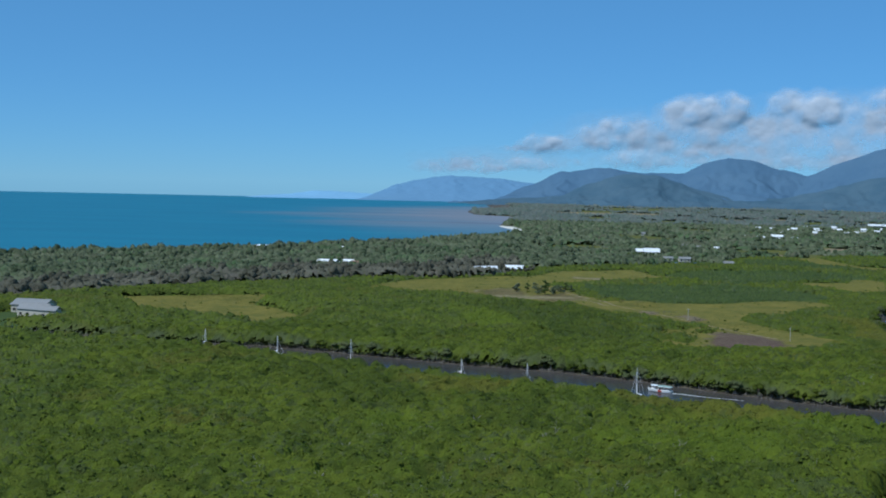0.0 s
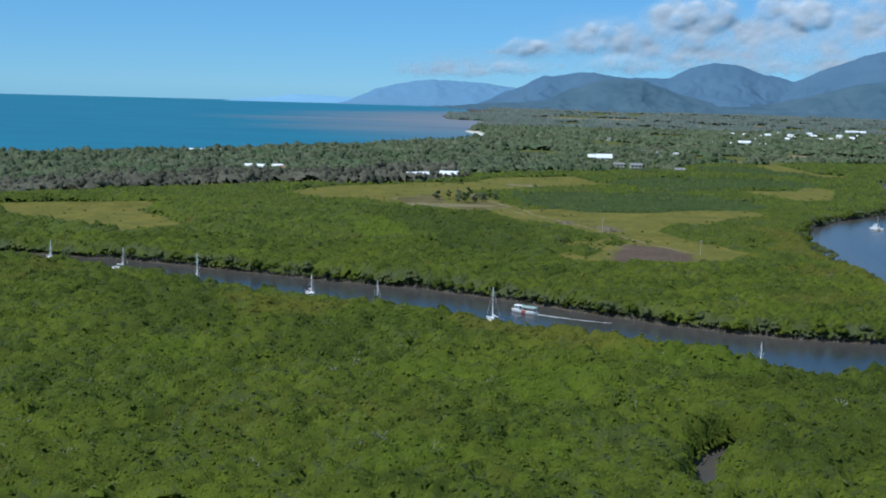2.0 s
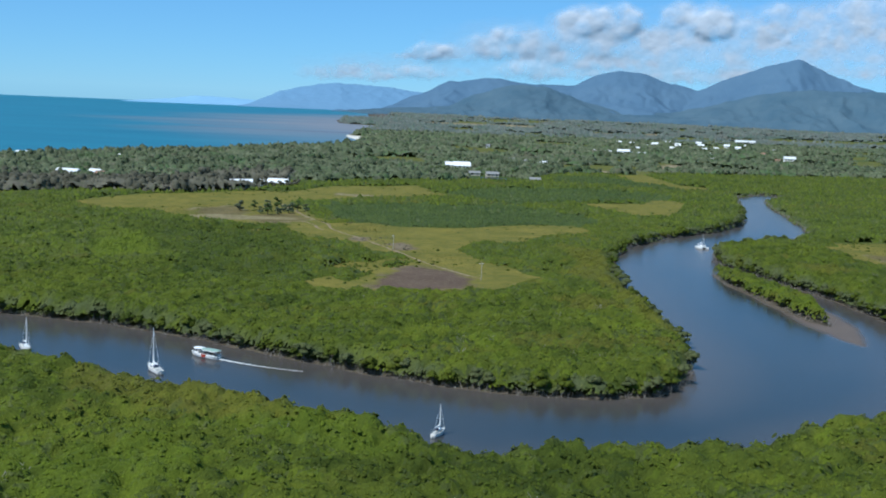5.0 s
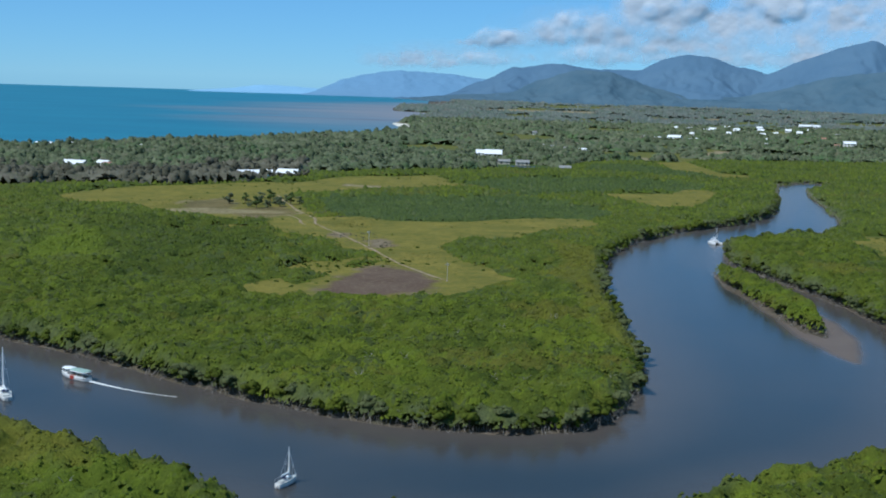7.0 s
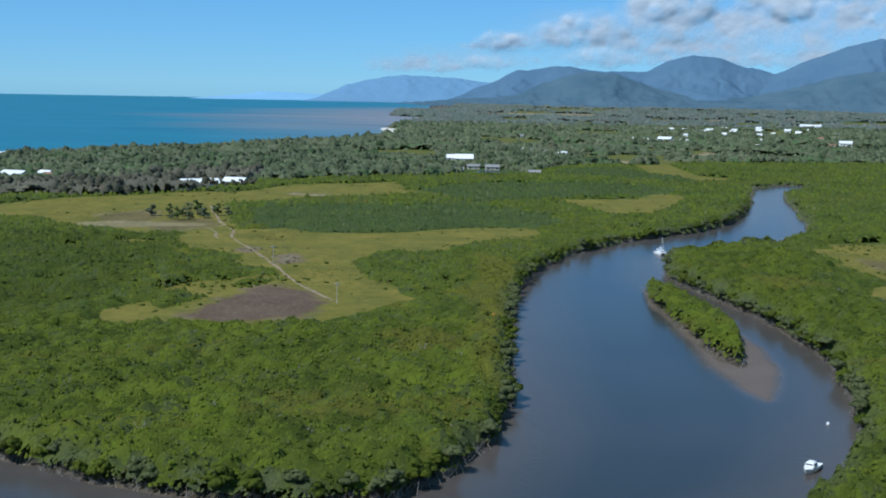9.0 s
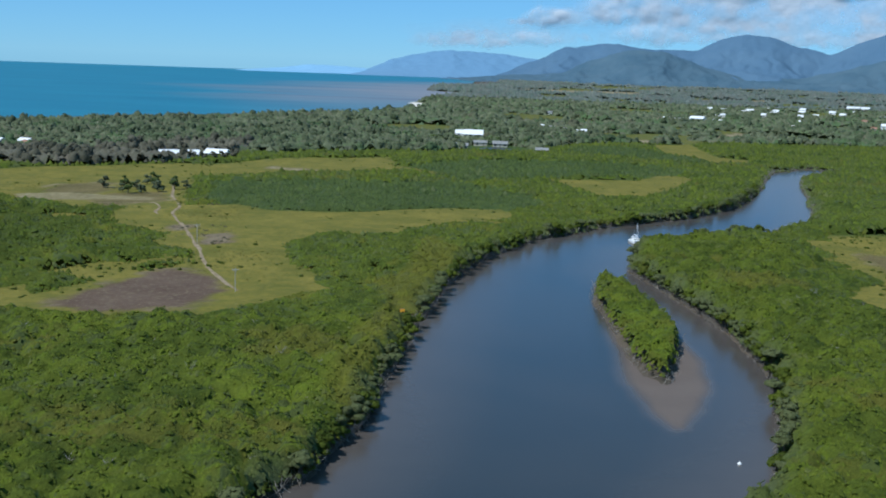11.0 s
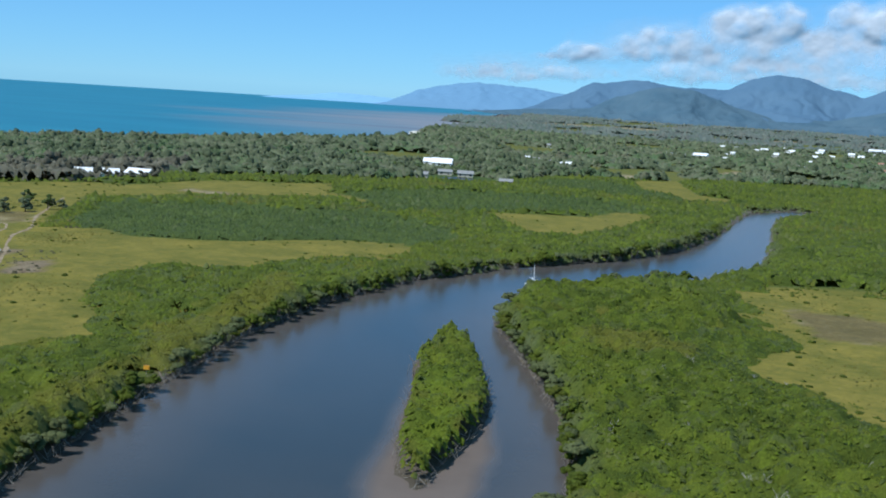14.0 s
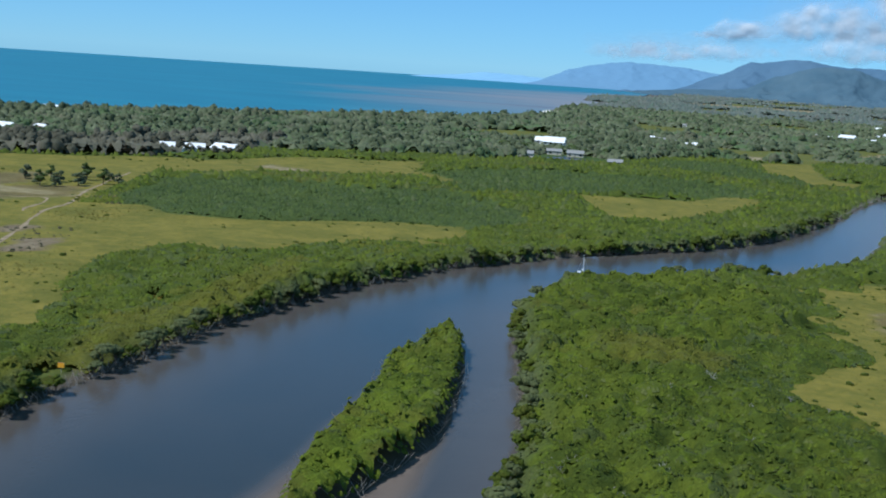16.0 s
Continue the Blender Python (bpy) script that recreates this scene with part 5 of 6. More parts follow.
def yacht(m, label, length=7.6, mast=9.6, trim=NAVY):
    boat = thing("yacht", label, "sailing boat", m, "yachts moored in the river")
    v, f, dv, df = hull_arrays(length, length * 0.31, 0.85, 0.35)
    hull = skin("hull", v, f, GELCOAT, boat)
    skin("deck", dv, df, DECK, boat, "pale grey deck")
    part("boot_stripe", joined(rod((-length * 0.46, length * 0.115, 0.12), (length * 0.2, length * 0.155, 0.12), 0.05), rod((-length * 0.46, -length * 0.115, 0.12), (length * 0.2, -length * 0.155, 0.12), 0.05)), trim, hull, "dark waterline stripe")
    cabin = part("cabin", box(length * 0.36, length * 0.19, 0.5, (length * 0.07, 0, 0.8), 0.08, 0.84), GELCOAT, boat)
    for s in (-1, 1):
        part("cabin_window", box(length * 0.22, 0.03, 0.17, (length * 0.07, s * length * 0.091, 1.0), 0.01), GLASS_DARK, cabin, "dark cabin window")
    cockpit = part("cockpit", box(length * 0.24, length * 0.16, 0.26, (-length * 0.28, 0, 0.74), 0.05), DECK, boat)
    part("dodger", box(length * 0.10, length * 0.19, 0.42, (-length * 0.13, 0, 1.18), 0.12, 0.7), trim, boat, "dark canvas spray hood")
    spar = part("mast", rod((length * 0.12, 0, 0.9), (length * 0.12, 0, mast), 0.12, 0.08), GELCOAT, boat)
    part("stowed_mainsail", rod((length * 0.10, 0, 1.9), (length * 0.11, 0, mast * 0.46), 0.19, 0.10), GELCOAT, spar, "white sail stowed against the mast")
    part("spreader", rod((length * 0.12, -0.75, mast * 0.55), (length * 0.12, 0.75, mast * 0.55), 0.03), ALLOY, spar)
    part("masthead", box(0.25, 0.12, 0.25, (length * 0.12, 0, mast), 0.03), ALLOY, spar)
    boom = part("boom", rod((length * 0.11, 0, 1.75), (-length * 0.3, 0, 1.7), 0.06), ALLOY, boat)
    part("sail_cover", rod((length * 0.10, 0, 1.92), (-length * 0.28, 0, 1.84), 0.17, 0.10), GELCOAT, boom, "furled white sail along the boom")
    part("furled_jib", rod((length * 0.49, 0, 1.15), (length * 0.13, 0, mast * 0.96), 0.035, 0.02), GELCOAT, boat, "rolled white jib on the forestay")
    part("backstay", rod((-length * 0.48, 0, 0.9), (length * 0.12, 0, mast), 0.015, sides=4), ALLOY, boat)
    for s in (-1, 1):
        part("shroud", joined(rod((length * 0.08, s * length * 0.14, 0.9), (length * 0.12, s * 0.75, mast * 0.55), 0.015, sides=4), rod((length * 0.12, s * 0.75, mast * 0.55), (length * 0.12, 0, mast * 0.97), 0.015, sides=4)), ALLOY, boat)
    part("rail", joined(*[rod((x * length, s * length * 0.14 * (1 - max(0, x) * 1.1), 0.9), (x * length, s * length * 0.14 * (1 - max(0, x) * 1.1), 1.5), 0.02, sides=5) for x in (-0.45, -0.3, -0.15, 0.15, 0.3, 0.42) for s in (-1, 1)]), ALLOY, boat)
    part("rudder", box(0.35, 0.05, 0.9, (-length * 0.5, 0, -0.4), 0.02), GELCOAT, boat)
    return boat


yacht(pose(61.0, 364.5, 0, 0, 0, 118), "white sailing yacht with tall mast and furled sails at anchor", 7.8, 9.4)
yacht(pose(-32.3, 422.7, 0, 0, 0, -70), "white sailing yacht with thin bare mast at anchor", 7.2, 9.0)
yacht(pose(6.8, 400.5, 0, 0, 0, -65), "small cream and white yacht with cabin and short mast", 6.2, 6.4, RED)
yacht(pose(27.6, 383.5, 0, 0, 0, -60), "small pale yacht with bare mast near the mangroves", 6.4, 7.6)
yacht(pose(121.6, 317.3, 0, 0, 0, 58), "white sailing yacht moored close to the mangrove bank", 4.6, 5.7)
yacht(pose(-61.5, 441.5, 0, 0, 0, -25), "white low yacht with thin mast across the river", 6.8, 7.4)
yacht(pose(-92.0, 462.0, 0, 0, 0, -60), "distant pale yacht with a bare mast", 6.0, 7.0)


def catamaran(m):
    boat = thing("catamaran", "white sailing catamaran with dark tunnel and tall mast at anchor", "sailing boat", m)
    for s in (-1, 1):
        v, f, dv, df = hull_arrays(8.4, 1.1, 0.95, 0.3, 0.8)
        v, dv = [(x, y + s * 1.75, z) for x, y, z in v], [(x, y + s * 1.75, z) for x, y, z in dv]
        hull = skin("hull", v, f, GELCOAT, boat)
        skin("hull_deck", dv, df, GELCOAT, hull)
    part("bridge_deck", box(5.0, 3.4, 0.35, (-0.9, 0, 0.75), 0.08), GELCOAT, boat)
    cabin = part("cabin", box(3.4, 3.2, 0.8, (-0.6, 0, 1.08), 0.2, 0.82), GELCOAT, boat)
    for s in (-1, 1):
        part("cabin_window", box(2.4, 0.03, 0.26, (-0.6, s * 1.50, 1.40), 0.01), GLASS_DARK, cabin, "dark cabin window")
    part("windscreen", box(0.03, 2.3, 0.28, (1.02, 0, 1.38), 0.01), GLASS_DARK, cabin)
    part("bimini", box(1.7, 2.8, 0.1, (-2.5, 0, 2.1), 0.04), GELCOAT, boat)
    part("bimini_frame", joined(*[rod((x, y, 1.0), (x, y, 2.1), 0.03, sides=5) for x in (-3.2, -1.8) for y in (-1.3, 1.3)]), ALLOY, boat)
    part("mast", rod((0.6, 0, 1.7), (0.6, 0, 8.2), 0.09, 0.05), ALLOY, boat)
    boom = part("boom", rod((0.5, 0, 2.75), (-3.2, 0, 2.8), 0.07), ALLOY, boat)
    part("sail_cover", rod((0.4, 0, 2.95), (-3.0, 0, 2.95), 0.2, 0.14), GELCOAT, boom)
    part("crossbeam", rod((3.4, -1.75, 1.0), (3.4, 1.75, 1.0), 0.08), ALLOY, boat)
    part("forestay", rod((3.4, 0, 1.05), (0.6, 0, 7.8), 0.04, sides=5), GELCOAT, boat)
    for s in (-1, 1):
        part("shroud", rod((-0.4, s * 2.1, 1.0), (0.6, 0, 7.8), 0.015, sides=4), ALLOY, boat)
    return boat


catamaran(pose(262.5, 626.5, 0, 0, 0, -80) @ Matrix.Scale(0.84, 4))


def roof_plate(at, long, wide, thick, crown):
    """A cambered roof with rounded ends: x long, y wide."""
    rows, cols = 13, 9
    bm = bmesh.new()
    grid = []
    for side in (0, 1):
        layer = []
        for i in range(rows):
            u = 2 * i / (rows - 1) - 1
            half = wide / 2 * (1 - abs(u) ** 5) ** 0.3 if abs(u) < 1 else wide * 0.22
            layer.append([bm.verts.new((at[0] + u * long / 2, half * (2 * j / (cols - 1) - 1),
                                        at[2] + crown * (1 - (2 * j / (cols - 1) - 1) ** 2) * (1 - 0.5 * u * u) - side * thick)) for j in range(cols)])
        grid.append(layer)
    for i in range(rows - 1):
        for j in range(cols - 1):
            for layer in grid:
                bm.faces.new((layer[i][j], layer[i + 1][j], layer[i + 1][j + 1], layer[i][j + 1]))
    rim = [(i, 0) for i in range(rows)] + [(rows - 1, j) for j in range(1, cols)] + [(i, cols - 1) for i in range(rows - 2, -1, -1)] + [(0, j) for j in range(cols - 2, 0, -1)]
    for (a, b), (c, d) in zip(rim, rim[1:] + rim[:1]):
        bm.faces.new((grid[0][a][b], grid[0][c][d], grid[1][c][d], grid[1][a][b]))
    bmesh.ops.recalc_face_normals(bm, faces=bm.faces[:])
    return bm


def river_boat(m):
    boat = thing("river_boat", "white river tour boat with red stripe and green canopy under way", "tour boat", m)
    v, f, dv, df = hull_arrays(9.4, 2.95, 0.95, 0.3, 0.74)
    hull = skin("hull", v, f, GELCOAT, boat)
    skin("deck", dv, df, DECK, boat)
    part("hull_band", box(1.5, 2.96, 0.85, (-0.3, 0, 0.22), 0.02), RED, hull, "dark red boarding panel")
    part("bulwark", joined(*[box(6.4, 0.06, 0.45, (-1.0, s * 1.35, 0.7), 0.02) for s in (-1, 1)]), GELCOAT, boat)
    roof = part("canopy", roof_plate((-1.9, 0, 2.36), 5.6, 2.9, 0.06, 0.22), GREEN_ROOF, boat, "grey-green canopy roof")
    part("canopy_edge", roof_plate((-1.9, 0, 2.28), 5.75, 3.05, 0.14, 0.12), GELCOAT, roof)
    for x in (-4.0, -2.0, 0.0, 2.0):
        for s in (-1, 1):
            part("post", rod((x, s * 1.35, 0.7), (x, s * 1.35, 2.3), 0.05, sides=6), GELCOAT, boat)
    house = part("wheelhouse", box(1.5, 2.2, 1.6, (2.4, 0, 0.75), 0.12, 0.9), GELCOAT, boat)
    part("windscreen", box(0.04, 1.6, 0.5, (3.10, 0, 1.55), 0.01), GLASS_DARK, house)
    for s in (-1, 1):
        part("side_window", box(0.9, 0.04, 0.5, (2.4, s * 1.03, 1.55), 0.01), GLASS_DARK, house)
    part("wheelhouse_roof", roof_plate((2.3, 0, 2.42), 2.9, 2.7, 0.12, 0.22), GELCOAT, boat)
    for x in (-3.2, -2.2, -1.2, -0.2, 0.8):
        part("bench", box(0.4, 2.2, 0.45, (x, 0, 0.72), 0.04), TIMBER, boat)
    part("rail", joined(*[rod((4.0 - 0.1, -0.9, 0.9), (4.7, 0, 1.5), 0.03, sides=5), rod((3.9, 0.9, 0.9), (4.7, 0, 1.5), 0.03, sides=5)]), ALLOY, boat)
    return boat


river_boat(pose(70.5, 379.5, 0, 0, 0, 146) @ Matrix.Scale(0.86, 4))


def wake():
    rng = np.random.default_rng(4)
    n = 60
    s = np.linspace(0, 1, n)
    cx, cy = 74.0 + 20 * s, 377.5 - 10.4 * s - 1.2 * np.sin(s * 3)
    half = (0.55 - 0.25 * s) * rng.uniform(0.5, 1.2, n) * (1 - 0.9 * s)
    nx, ny = 0.47, 0.88
    left = np.stack([cx + nx * half, cy + ny * half, np.full(n, 0.03)], 1)
    mid = np.stack([cx, cy, 0.06 + 0.05 * rng.random(n)], 1)
    right = np.stack([cx - nx * half, cy - ny * half, np.full(n, 0.03)], 1)
    v = np.stack([left, mid, right], 1).reshape(-1, 3)
    ob = array_part("boat_wake", v, grid_faces(n, 3), FOAM)
    tagged(ob, "thin white foam wake trailing the tour boat", "wake", kind="stuff")


wake()


def motor_cruiser(m):
    boat = thing("motor_cruiser", "small white motor boat with cabin moored by the bank", "motor boat", m)
    v, f, dv, df = hull_arrays(5.6, 2.2, 0.8, 0.3, 0.9)
    skin("hull", v, f, GELCOAT, boat)
    skin("deck", dv, df, GELCOAT, boat)
    cabin = part("cabin", box(2.3, 1.7, 0.9, (0.3, 0, 0.75), 0.15, 0.8), GELCOAT, boat)
    part("windscreen", box(0.04, 1.2, 0.35, (1.30, 0, 1.15), 0.01), GLASS_DARK, cabin)
    for s in (-1, 1):
        part("side_window", box(1.3, 0.04, 0.3, (0.3, s * 0.77, 1.2), 0.01), GLASS_DARK, cabin)
    part("outboard", box(0.35, 0.4, 0.9, (-2.95, 0, 0.2), 0.08), NAVY, boat, "dark outboard motor")
    part("rail", joined(rod((1.0, -0.9, 1.0), (2.9, 0, 1.5), 0.025, sides=5), rod((1.0, 0.9, 1.0), (2.9, 0, 1.5), 0.025, sides=5)), ALLOY, boat)
    return boat


motor_cruiser(pose(240.5, 367.5, 0, 0, 0, -125))


def buoy(m):
    ob = thing("mooring_buoy", "small white mooring buoy floating on the river", "buoy", m)
    bm = bmesh.new()
    bmesh.ops.create_uvsphere(bm, u_segments=14, v_segments=10, radius=0.32)
    part("float", bm, GELCOAT, ob)
    part("ring", rod((0, 0, 0.28), (0, 0, 0.55), 0.05, 0.04), ALLOY, ob)


buoy(pose(252.2, 395.5, 0.08))


def channel_sign(m):
    ob = thing("channel_sign", "orange channel marker board on a post by the bank", "sign", m)
    part("post", rod((0, 0, -0.6), (0, 0, 2.7), 0.06), TIMBER, ob)
    board = part("board", box(1.3, 0.06, 1.0, (0, -0.08, 1.6), 0.02), ORANGE, ob)
    for z in (1.57, 2.6):
        part("batten", box(1.36, 0.03, 0.06, (0, -0.05, z)), TIMBER, board)


channel_sign(pose(193.0, 489.0, 0.3, 0, 0, 12) @ Matrix.Scale(0.8, 4))


def power_pole(m, tall=6.6):
    ob = thing("power_pole", "slim pale timber power pole with crossarm in the marsh", "power pole", m, "power poles over the marsh")
    part("pole", rod((0, 0, -0.4), (0, 0, tall), 0.10, 0.07), POLE_WOOD, ob)
    arm = part("crossarm", box(1.9, 0.12, 0.14, (0, 0.1, tall - 0.7), 0.01), POLE_WOOD, ob)
    for x in (-0.85, -0.3, 0.3, 0.85):
        part("insulator", rod((x, 0.1, tall - 0.58), (x, 0.1, tall - 0.35), 0.05, 0.03, 6), GELCOAT, arm)
    part("brace", joined(rod((-0.6, 0.1, tall - 0.65), (0, 0, tall - 1.3), 0.03, sides=5), rod((0.6, 0.1, tall - 0.65), (0, 0, tall - 1.3), 0.03, sides=5)), POLE_WOOD, ob)
    return ob


POLE_WOOD = plain("weathered_pole", (0.50, 0.47, 0.42), 0.9, wear=0.3)
for x, y in ((149.5, 509), (121, 584)):
    power_pole(pose(x, y, 0.3, 0, 0, 25))


# ---- buildings ----
def gable(sx, sy, rise, over=0.4, z=0.0):
    """A pitched roof with its ridge along x, with thickness and overhang."""
    bm = bmesh.new()
    ax, ay = sx / 2 + over, sy / 2 + over
    t = 0.18
    ring = []
    for x in (-ax, ax):
        ring.append([bm.verts.new((x, y, h + z)) for y, h in ((-ay, -0.12), (0, rise), (ay, -0.12), (ay, -0.12 - t), (0, rise - t), (-ay, -0.12 - t))])
    a, b = ring
    for k in range(6):
        bm.faces.new((a[k], a[(k + 1) % 6], b[(k + 1) % 6], b[k]))
    for q in (a, b):
        bm.faces.new((q[0], q[1], q[4], q[5]))
        bm.faces.new((q[1], q[2], q[3], q[4]))
    bmesh.ops.recalc_face_normals(bm, faces=bm.faces[:])
    return bm


def gable_wall(sx, sy, high, rise):
    """Walls under a pitched roof, closed up to the ridge at both ends."""
    bm = bmesh.new()
    rows = []
    for x in (-sx / 2, sx / 2):
        rows.append([bm.verts.new(c) for c in ((x, -sy / 2, -0.4), (x, -sy / 2, high), (x, 0, high + rise * 0.93), (x, sy / 2, high), (x, sy / 2, -0.4))])
    a, b = rows
    for k in range(5):
        bm.faces.new((a[k], a[(k + 1) % 5], b[(k + 1) % 5], b[k]))
    bm.faces.new(a)
    bm.faces.new(b[::-1])
    bmesh.ops.recalc_face_normals(bm, faces=bm.faces[:])
    return bm


def building(m, label, wide, deep, high, rise, wall, roof, storeys=1, category="house"):
    """A house with walls, pitched roof, door and windows; its long front faces -y."""
    ob = thing("building", label, category, m, "buildings along the coast")
    walls = part("wall", gable_wall(wide, deep, high, rise), wall, ob)
    top = part("roof", gable(wide, deep, rise, 0.5, high), roof, ob)
    part("ridge_cap", rod((-wide / 2 - 0.4, 0, high + rise), (wide / 2 + 0.4, 0, high + rise), 0.12, sides=6), roof, top)
    count = 3 if wide > 25 else max(2, int(wide / 3.2))
    for s in range(storeys):
        z = 0.9 + s * 2.9
        for k in range(count):
            x = (k + 0.5) / count * wide - wide / 2
            if s == 0 and k == count // 2:
                part("door", box(1.0, 0.10, 2.1, (x, -deep / 2 - 0.01, 0.0), 0.02), TIMBER, ob)
                continue
            win = part("window", box(1.5, 0.10, 1.25, (x, -deep / 2 - 0.01, z), 0.02), GLASS_DARK, ob)
            part("window_frame", joined(box(1.66, 0.14, 0.08, (x, -deep / 2, z - 0.08)), box(1.66, 0.14, 0.08, (x, -deep / 2, z + 1.25)), box(0.06, 0.14, 1.25, (x, -deep / 2, z))), wall, win)
    return ob


def buildings():
    rng = random.Random(12)
    for n, (x, y, wide) in enumerate(SITES):
        hotel = 185 < x < 250 and 990 < y < 1150
        works = wide >= 20 and not hotel
        hall = wide == 22
        roof = ROOF_WHITE if (works or wide > 11 or rng.random() < 0.40) else rng.choice((ROOF_GREY, ROOF_TERRA, ROOF_WHITE))
        wall = WALL_WHITE if (hotel or works or rng.random() < 0.55) else WALL_CREAM
        deep = wide * (0.42 if works else rng.uniform(0.5, 0.8))
        white_block = x < 200 and y > 1100
        lodge = y < 600
        storeys = 2 if hotel and white_block else (2 if works and not hall else 1)
        high = (2.3 if hall else 2.7) * storeys + (0.6 if y > 1150 else 0)
        wide *= 0.66 if y > 1150 else 1.0
        high += 1.2 * lodge
        rise = min(deep * 0.28, 2.2) + 1.0 * (hotel and white_block)
        if lodge or (hotel and not white_block):
            roof, wall = ROOF_GREY, WALL_CREAM
        if lodge or (hotel and not white_block):
            label = "low grey-roofed lodge building at the edge of the marsh"
        elif hotel:
            label = "white hotel block with pitched roofs among the trees"
        elif works:
            label = "long white hall with a pale sheet roof"
        elif roof is ROOF_TERRA:
            label = "small house with a terracotta roof among trees"
        elif roof is ROOF_GREY:
            label = "small house with a grey sheet roof among trees"
        else:
            label = "pale house with a white sheet roof among trees"
        turn = -rng.uniform(8, 30) if x > 0 else rng.uniform(-30, 10)
        turn = 22 if hall else (rng.uniform(-4, 4) if hotel else turn)
        building(pose(x, y, 0.55, 0, 0, turn), label, wide, min(deep, 14), high, rise, wall, roof, storeys, "hotel" if hotel else "house")


buildings()


# ---- single trees, palms and grey brush ----
def shade_tree(seed, leaves):
    """A broad tree: tapered trunk, limbs and a crown of leafy heads."""
    rng = np.random.default_rng(seed)
    tree = thing("broad_tree", "", "tree")
    tall = rng.uniform(4.2, 5.6)
    wood, heads = [rod((0, 0, -0.3), (0.1, 0, tall * 0.6), 0.2, 0.12, 7)], []
    for k in range(9):
        a, reach = k * 0.72 + rng.uniform(0, 0.5), rng.uniform(0.5, 2.0)
        end = (reach * math.cos(a), reach * math.sin(a), tall * rng.uniform(0.22, 0.95))
        wood.append(rod((0.05, 0, tall * rng.uniform(0.15, 0.4)), end, 0.09, 0.04, 5))
        heads.append(end)
    part("trunk", joined(*wood), BARK, tree)
    hx, hy, hz = np.array(heads).T
    kinds = [tuft_crown(22, seed * 10 + k) for k in range(3)]
    crown = array_part("crown", *join_crowns(kinds, hx, hy, hz, rng.uniform(0.9, 1.5, len(hx)), rng.uniform(0.8, 1.2, len(hx)), rng), leaves, tree, smooth=False)
    crown.data.attributes.new("crown", "FLOAT", "POINT").data.foreach_set("value", np.full(len(crown.data.vertices), rng.uniform(0.55, 0.85), np.float32))
    return tree


def palm_tree():
    """A slim palm with a head of drooping fronds."""
    rng = np.random.default_rng(5)
    tree = thing("palm_tree", "tall slim palm among the hotel gardens", "palm tree", group="palms by the hotel")
    part("trunk", joined(rod((0, 0, -0.3), (0.25, 0, 3.4), 0.17, 0.13, 7), rod((0.25, 0, 3.4), (0.35, 0.1, 6.6), 0.13, 0.1, 7)), BARK, tree)
    for k in range(13):
        a, up = k * 0.483 + rng.uniform(-0.15, 0.15), rng.uniform(-0.2, 0.9)
        v = []
        for s in np.linspace(0, 1, 6):
            reach, z = 2.3 * s, 6.6 + up * 1.6 * s - 1.9 * s * s
            w = 0.34 * math.sin(math.pi * (0.08 + 0.9 * s)) + 0.02
            for q in (-1, 0, 1):
                v.append((0.35 + reach * math.cos(a) - q * w * math.sin(a), 0.1 + reach * math.sin(a) + q * w * math.cos(a), z - 0.16 * abs(q)))
        frond = array_part("frond", v, grid_faces(6, 3), MANGROVE_DARK, tree)
        frond.data.attributes.new("crown", "FLOAT", "POINT").data.foreach_set("value", np.full(18, 0.7, np.float32))
    return tree


def set_out(kinds, spots, rng, low, high):
    for n, (x, y) in enumerate(spots):
        px, py = np.array([float(x)]), np.array([float(y)])
        at = pose(x, y, float(height_at(px, py, plan_at(px, py))[0]) - 0.05, 0, 0, rng.uniform(0, 360)) @ Matrix.Scale(rng.uniform(low, high), 4)
        if n < len(kinds):
            kinds[n].matrix_world = at
        else:
            copy_thing(kinds[n % len(kinds)], at).matrix_basis = at


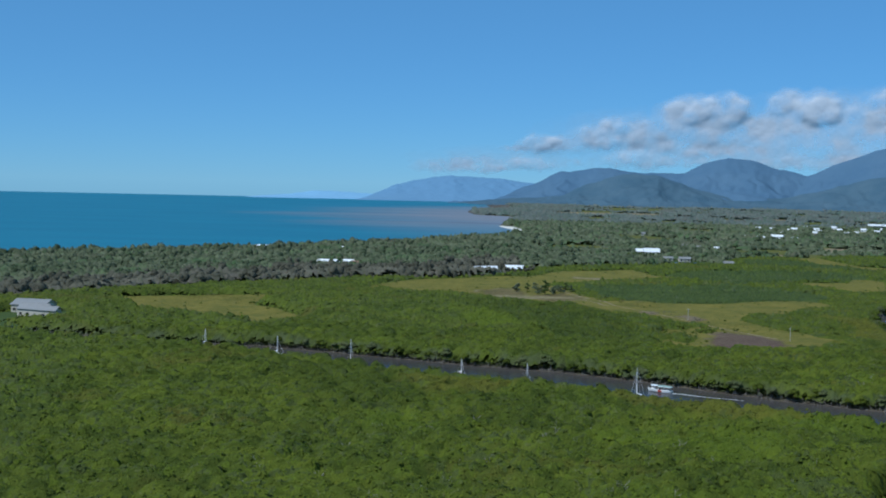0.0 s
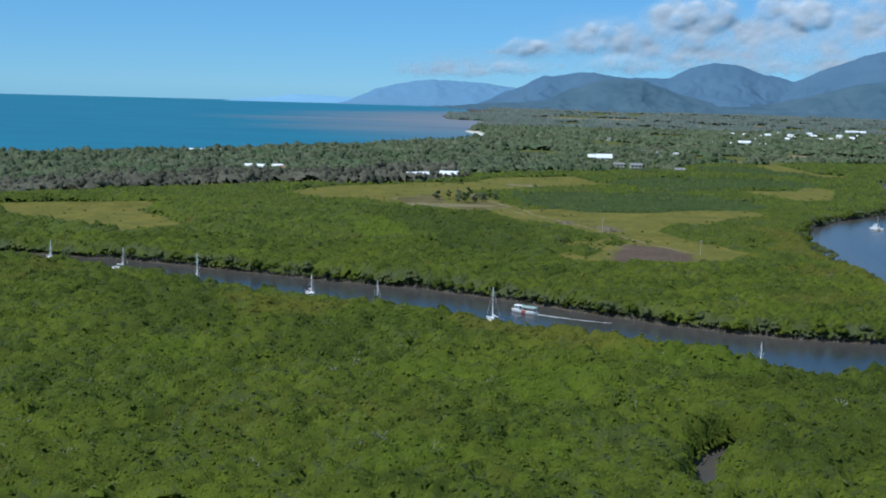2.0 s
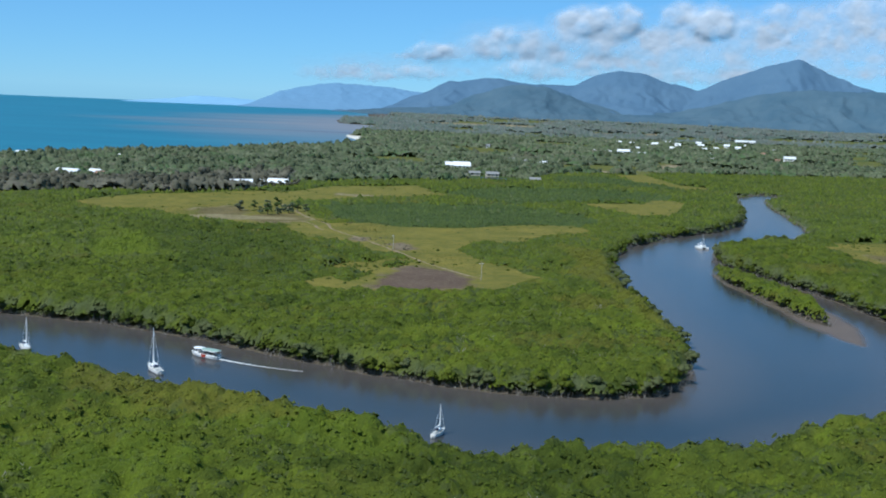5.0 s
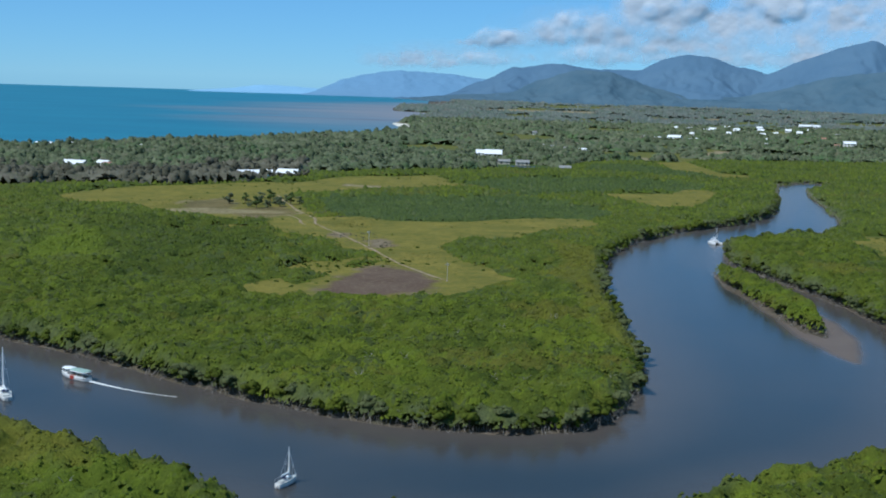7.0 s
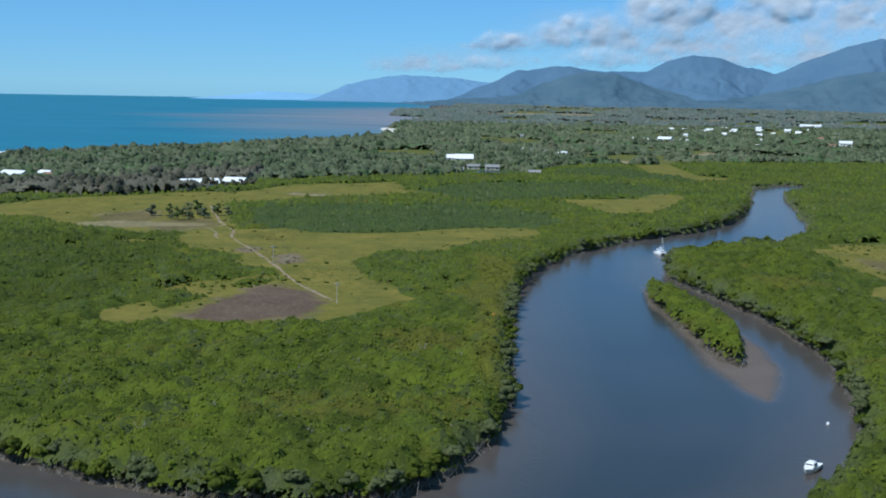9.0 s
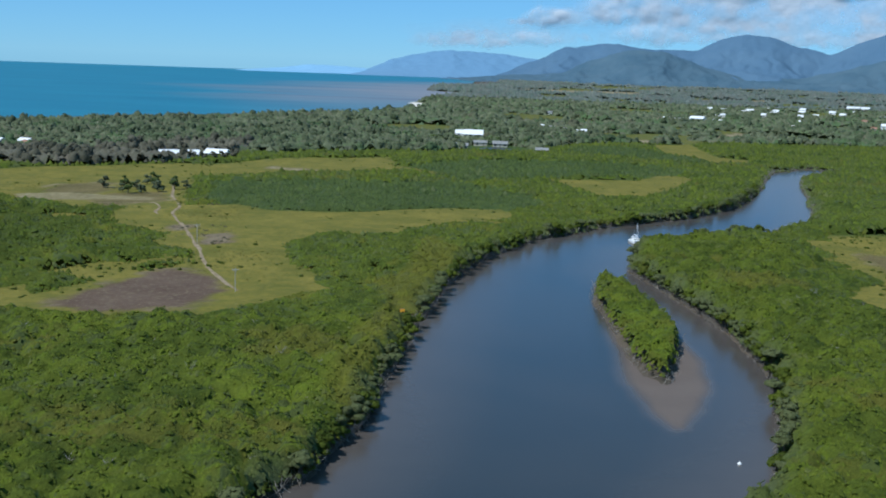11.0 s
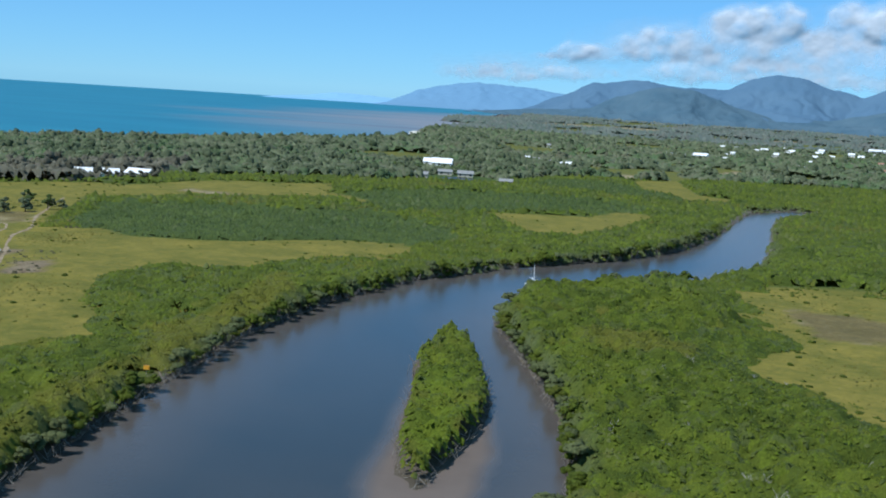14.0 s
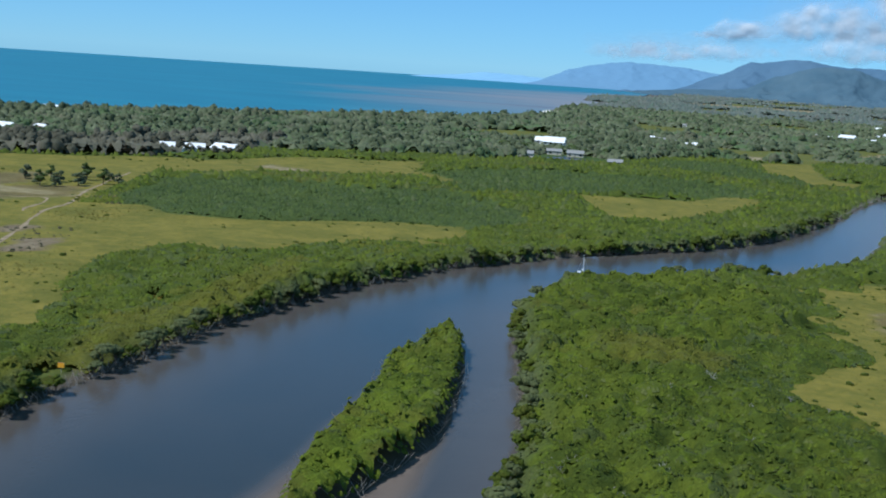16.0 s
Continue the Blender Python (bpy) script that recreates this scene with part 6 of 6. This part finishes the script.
def lone_trees():
    rng = random.Random(31)
    kinds = [shade_tree(s, m) for s, m in ((81, WOODLAND), (82, MANGROVE_DARK), (83, WOODLAND))]
    for k in kinds:
        tagged(k, "grey-green spreading tree on the marsh meadow", "tree", "trees by the track")
    spots = [(57, 712), (61, 707), (66, 709), (71, 716), (75, 727), (68, 724), (60, 722), (64, 735), (72, 738), (58, 745), (52, 730), (45, 724), (79, 731)]
    set_out(kinds, spots, rng, 0.75, 1.1)
    kinds = [shade_tree(s, CASUARINA) for s in (84, 85)]
    for k in kinds:
        tagged(k, "grey-green bushy tree in front of the white hall", "tree", "trees before the hall")
    set_out(kinds, [(47, 868), (52, 871), (57, 876), (62, 880), (66, 884)], rng, 0.9, 1.2)
    palm = palm_tree()
    set_out([palm], [(182, 1070), (178, 1078), (184, 1094), (192, 1096), (206, 1082), (210, 1090), (176, 1060), (171, 1066), (214, 1074), (222, 1070), (234, 1072), (248, 1030), (186, 1056), (168, 1078)], rng, 0.75, 1.05)


lone_trees()


def brush_zone(ring, gap, seed, label):
    """Low leafless grey brush over a stretch of the marsh."""
    rng = np.random.default_rng(seed)
    ring_x, ring_y = [p[0] for p in ring], [p[1] for p in ring]
    x, y = scatter(min(ring_x), max(ring_x), min(ring_y), max(ring_y), gap, rng)
    keep = (within(ring, x, y) + (rough_noise(x, y, 8, seed) - 0.5) * 10 > 0) & (rng.random(len(x)) < 0.75)
    x, y = x[keep], y[keep]
    r = rng.uniform(0.4, 0.95, len(x))
    v, f = join_crowns(CROWN_MID, x, y, 0.4 + 0.3 * r, r, rng.uniform(0.6, 1.0, len(x)), rng)
    me = mesh_from("grey_brush", v, f, BRUSH)
    me.attributes.new("crown", "FLOAT", "POINT").data.foreach_set("value", rough_noise(v[:, 0], v[:, 1], 3, 3).astype(np.float32))
    tagged(new("grey_brush", me), label, "shrubs", kind="stuff")


BRUSH = foliage("grey_brush_twigs", (0.110, 0.100, 0.052), (0.170, 0.150, 0.088), (0.245, 0.215, 0.140), None, 0.6, 0.05)
brush_zone([(100, 675), (90, 695), (90, 716), (101, 723), (108, 700), (106, 680)], 1.5, 61, "leafless grey brush between track and thicket")
brush_zone([(104, 612), (118, 628), (128, 612), (131, 584), (124, 580), (112, 596)], 2.6, 62, "thin grey scrub on pale ground beside the track")
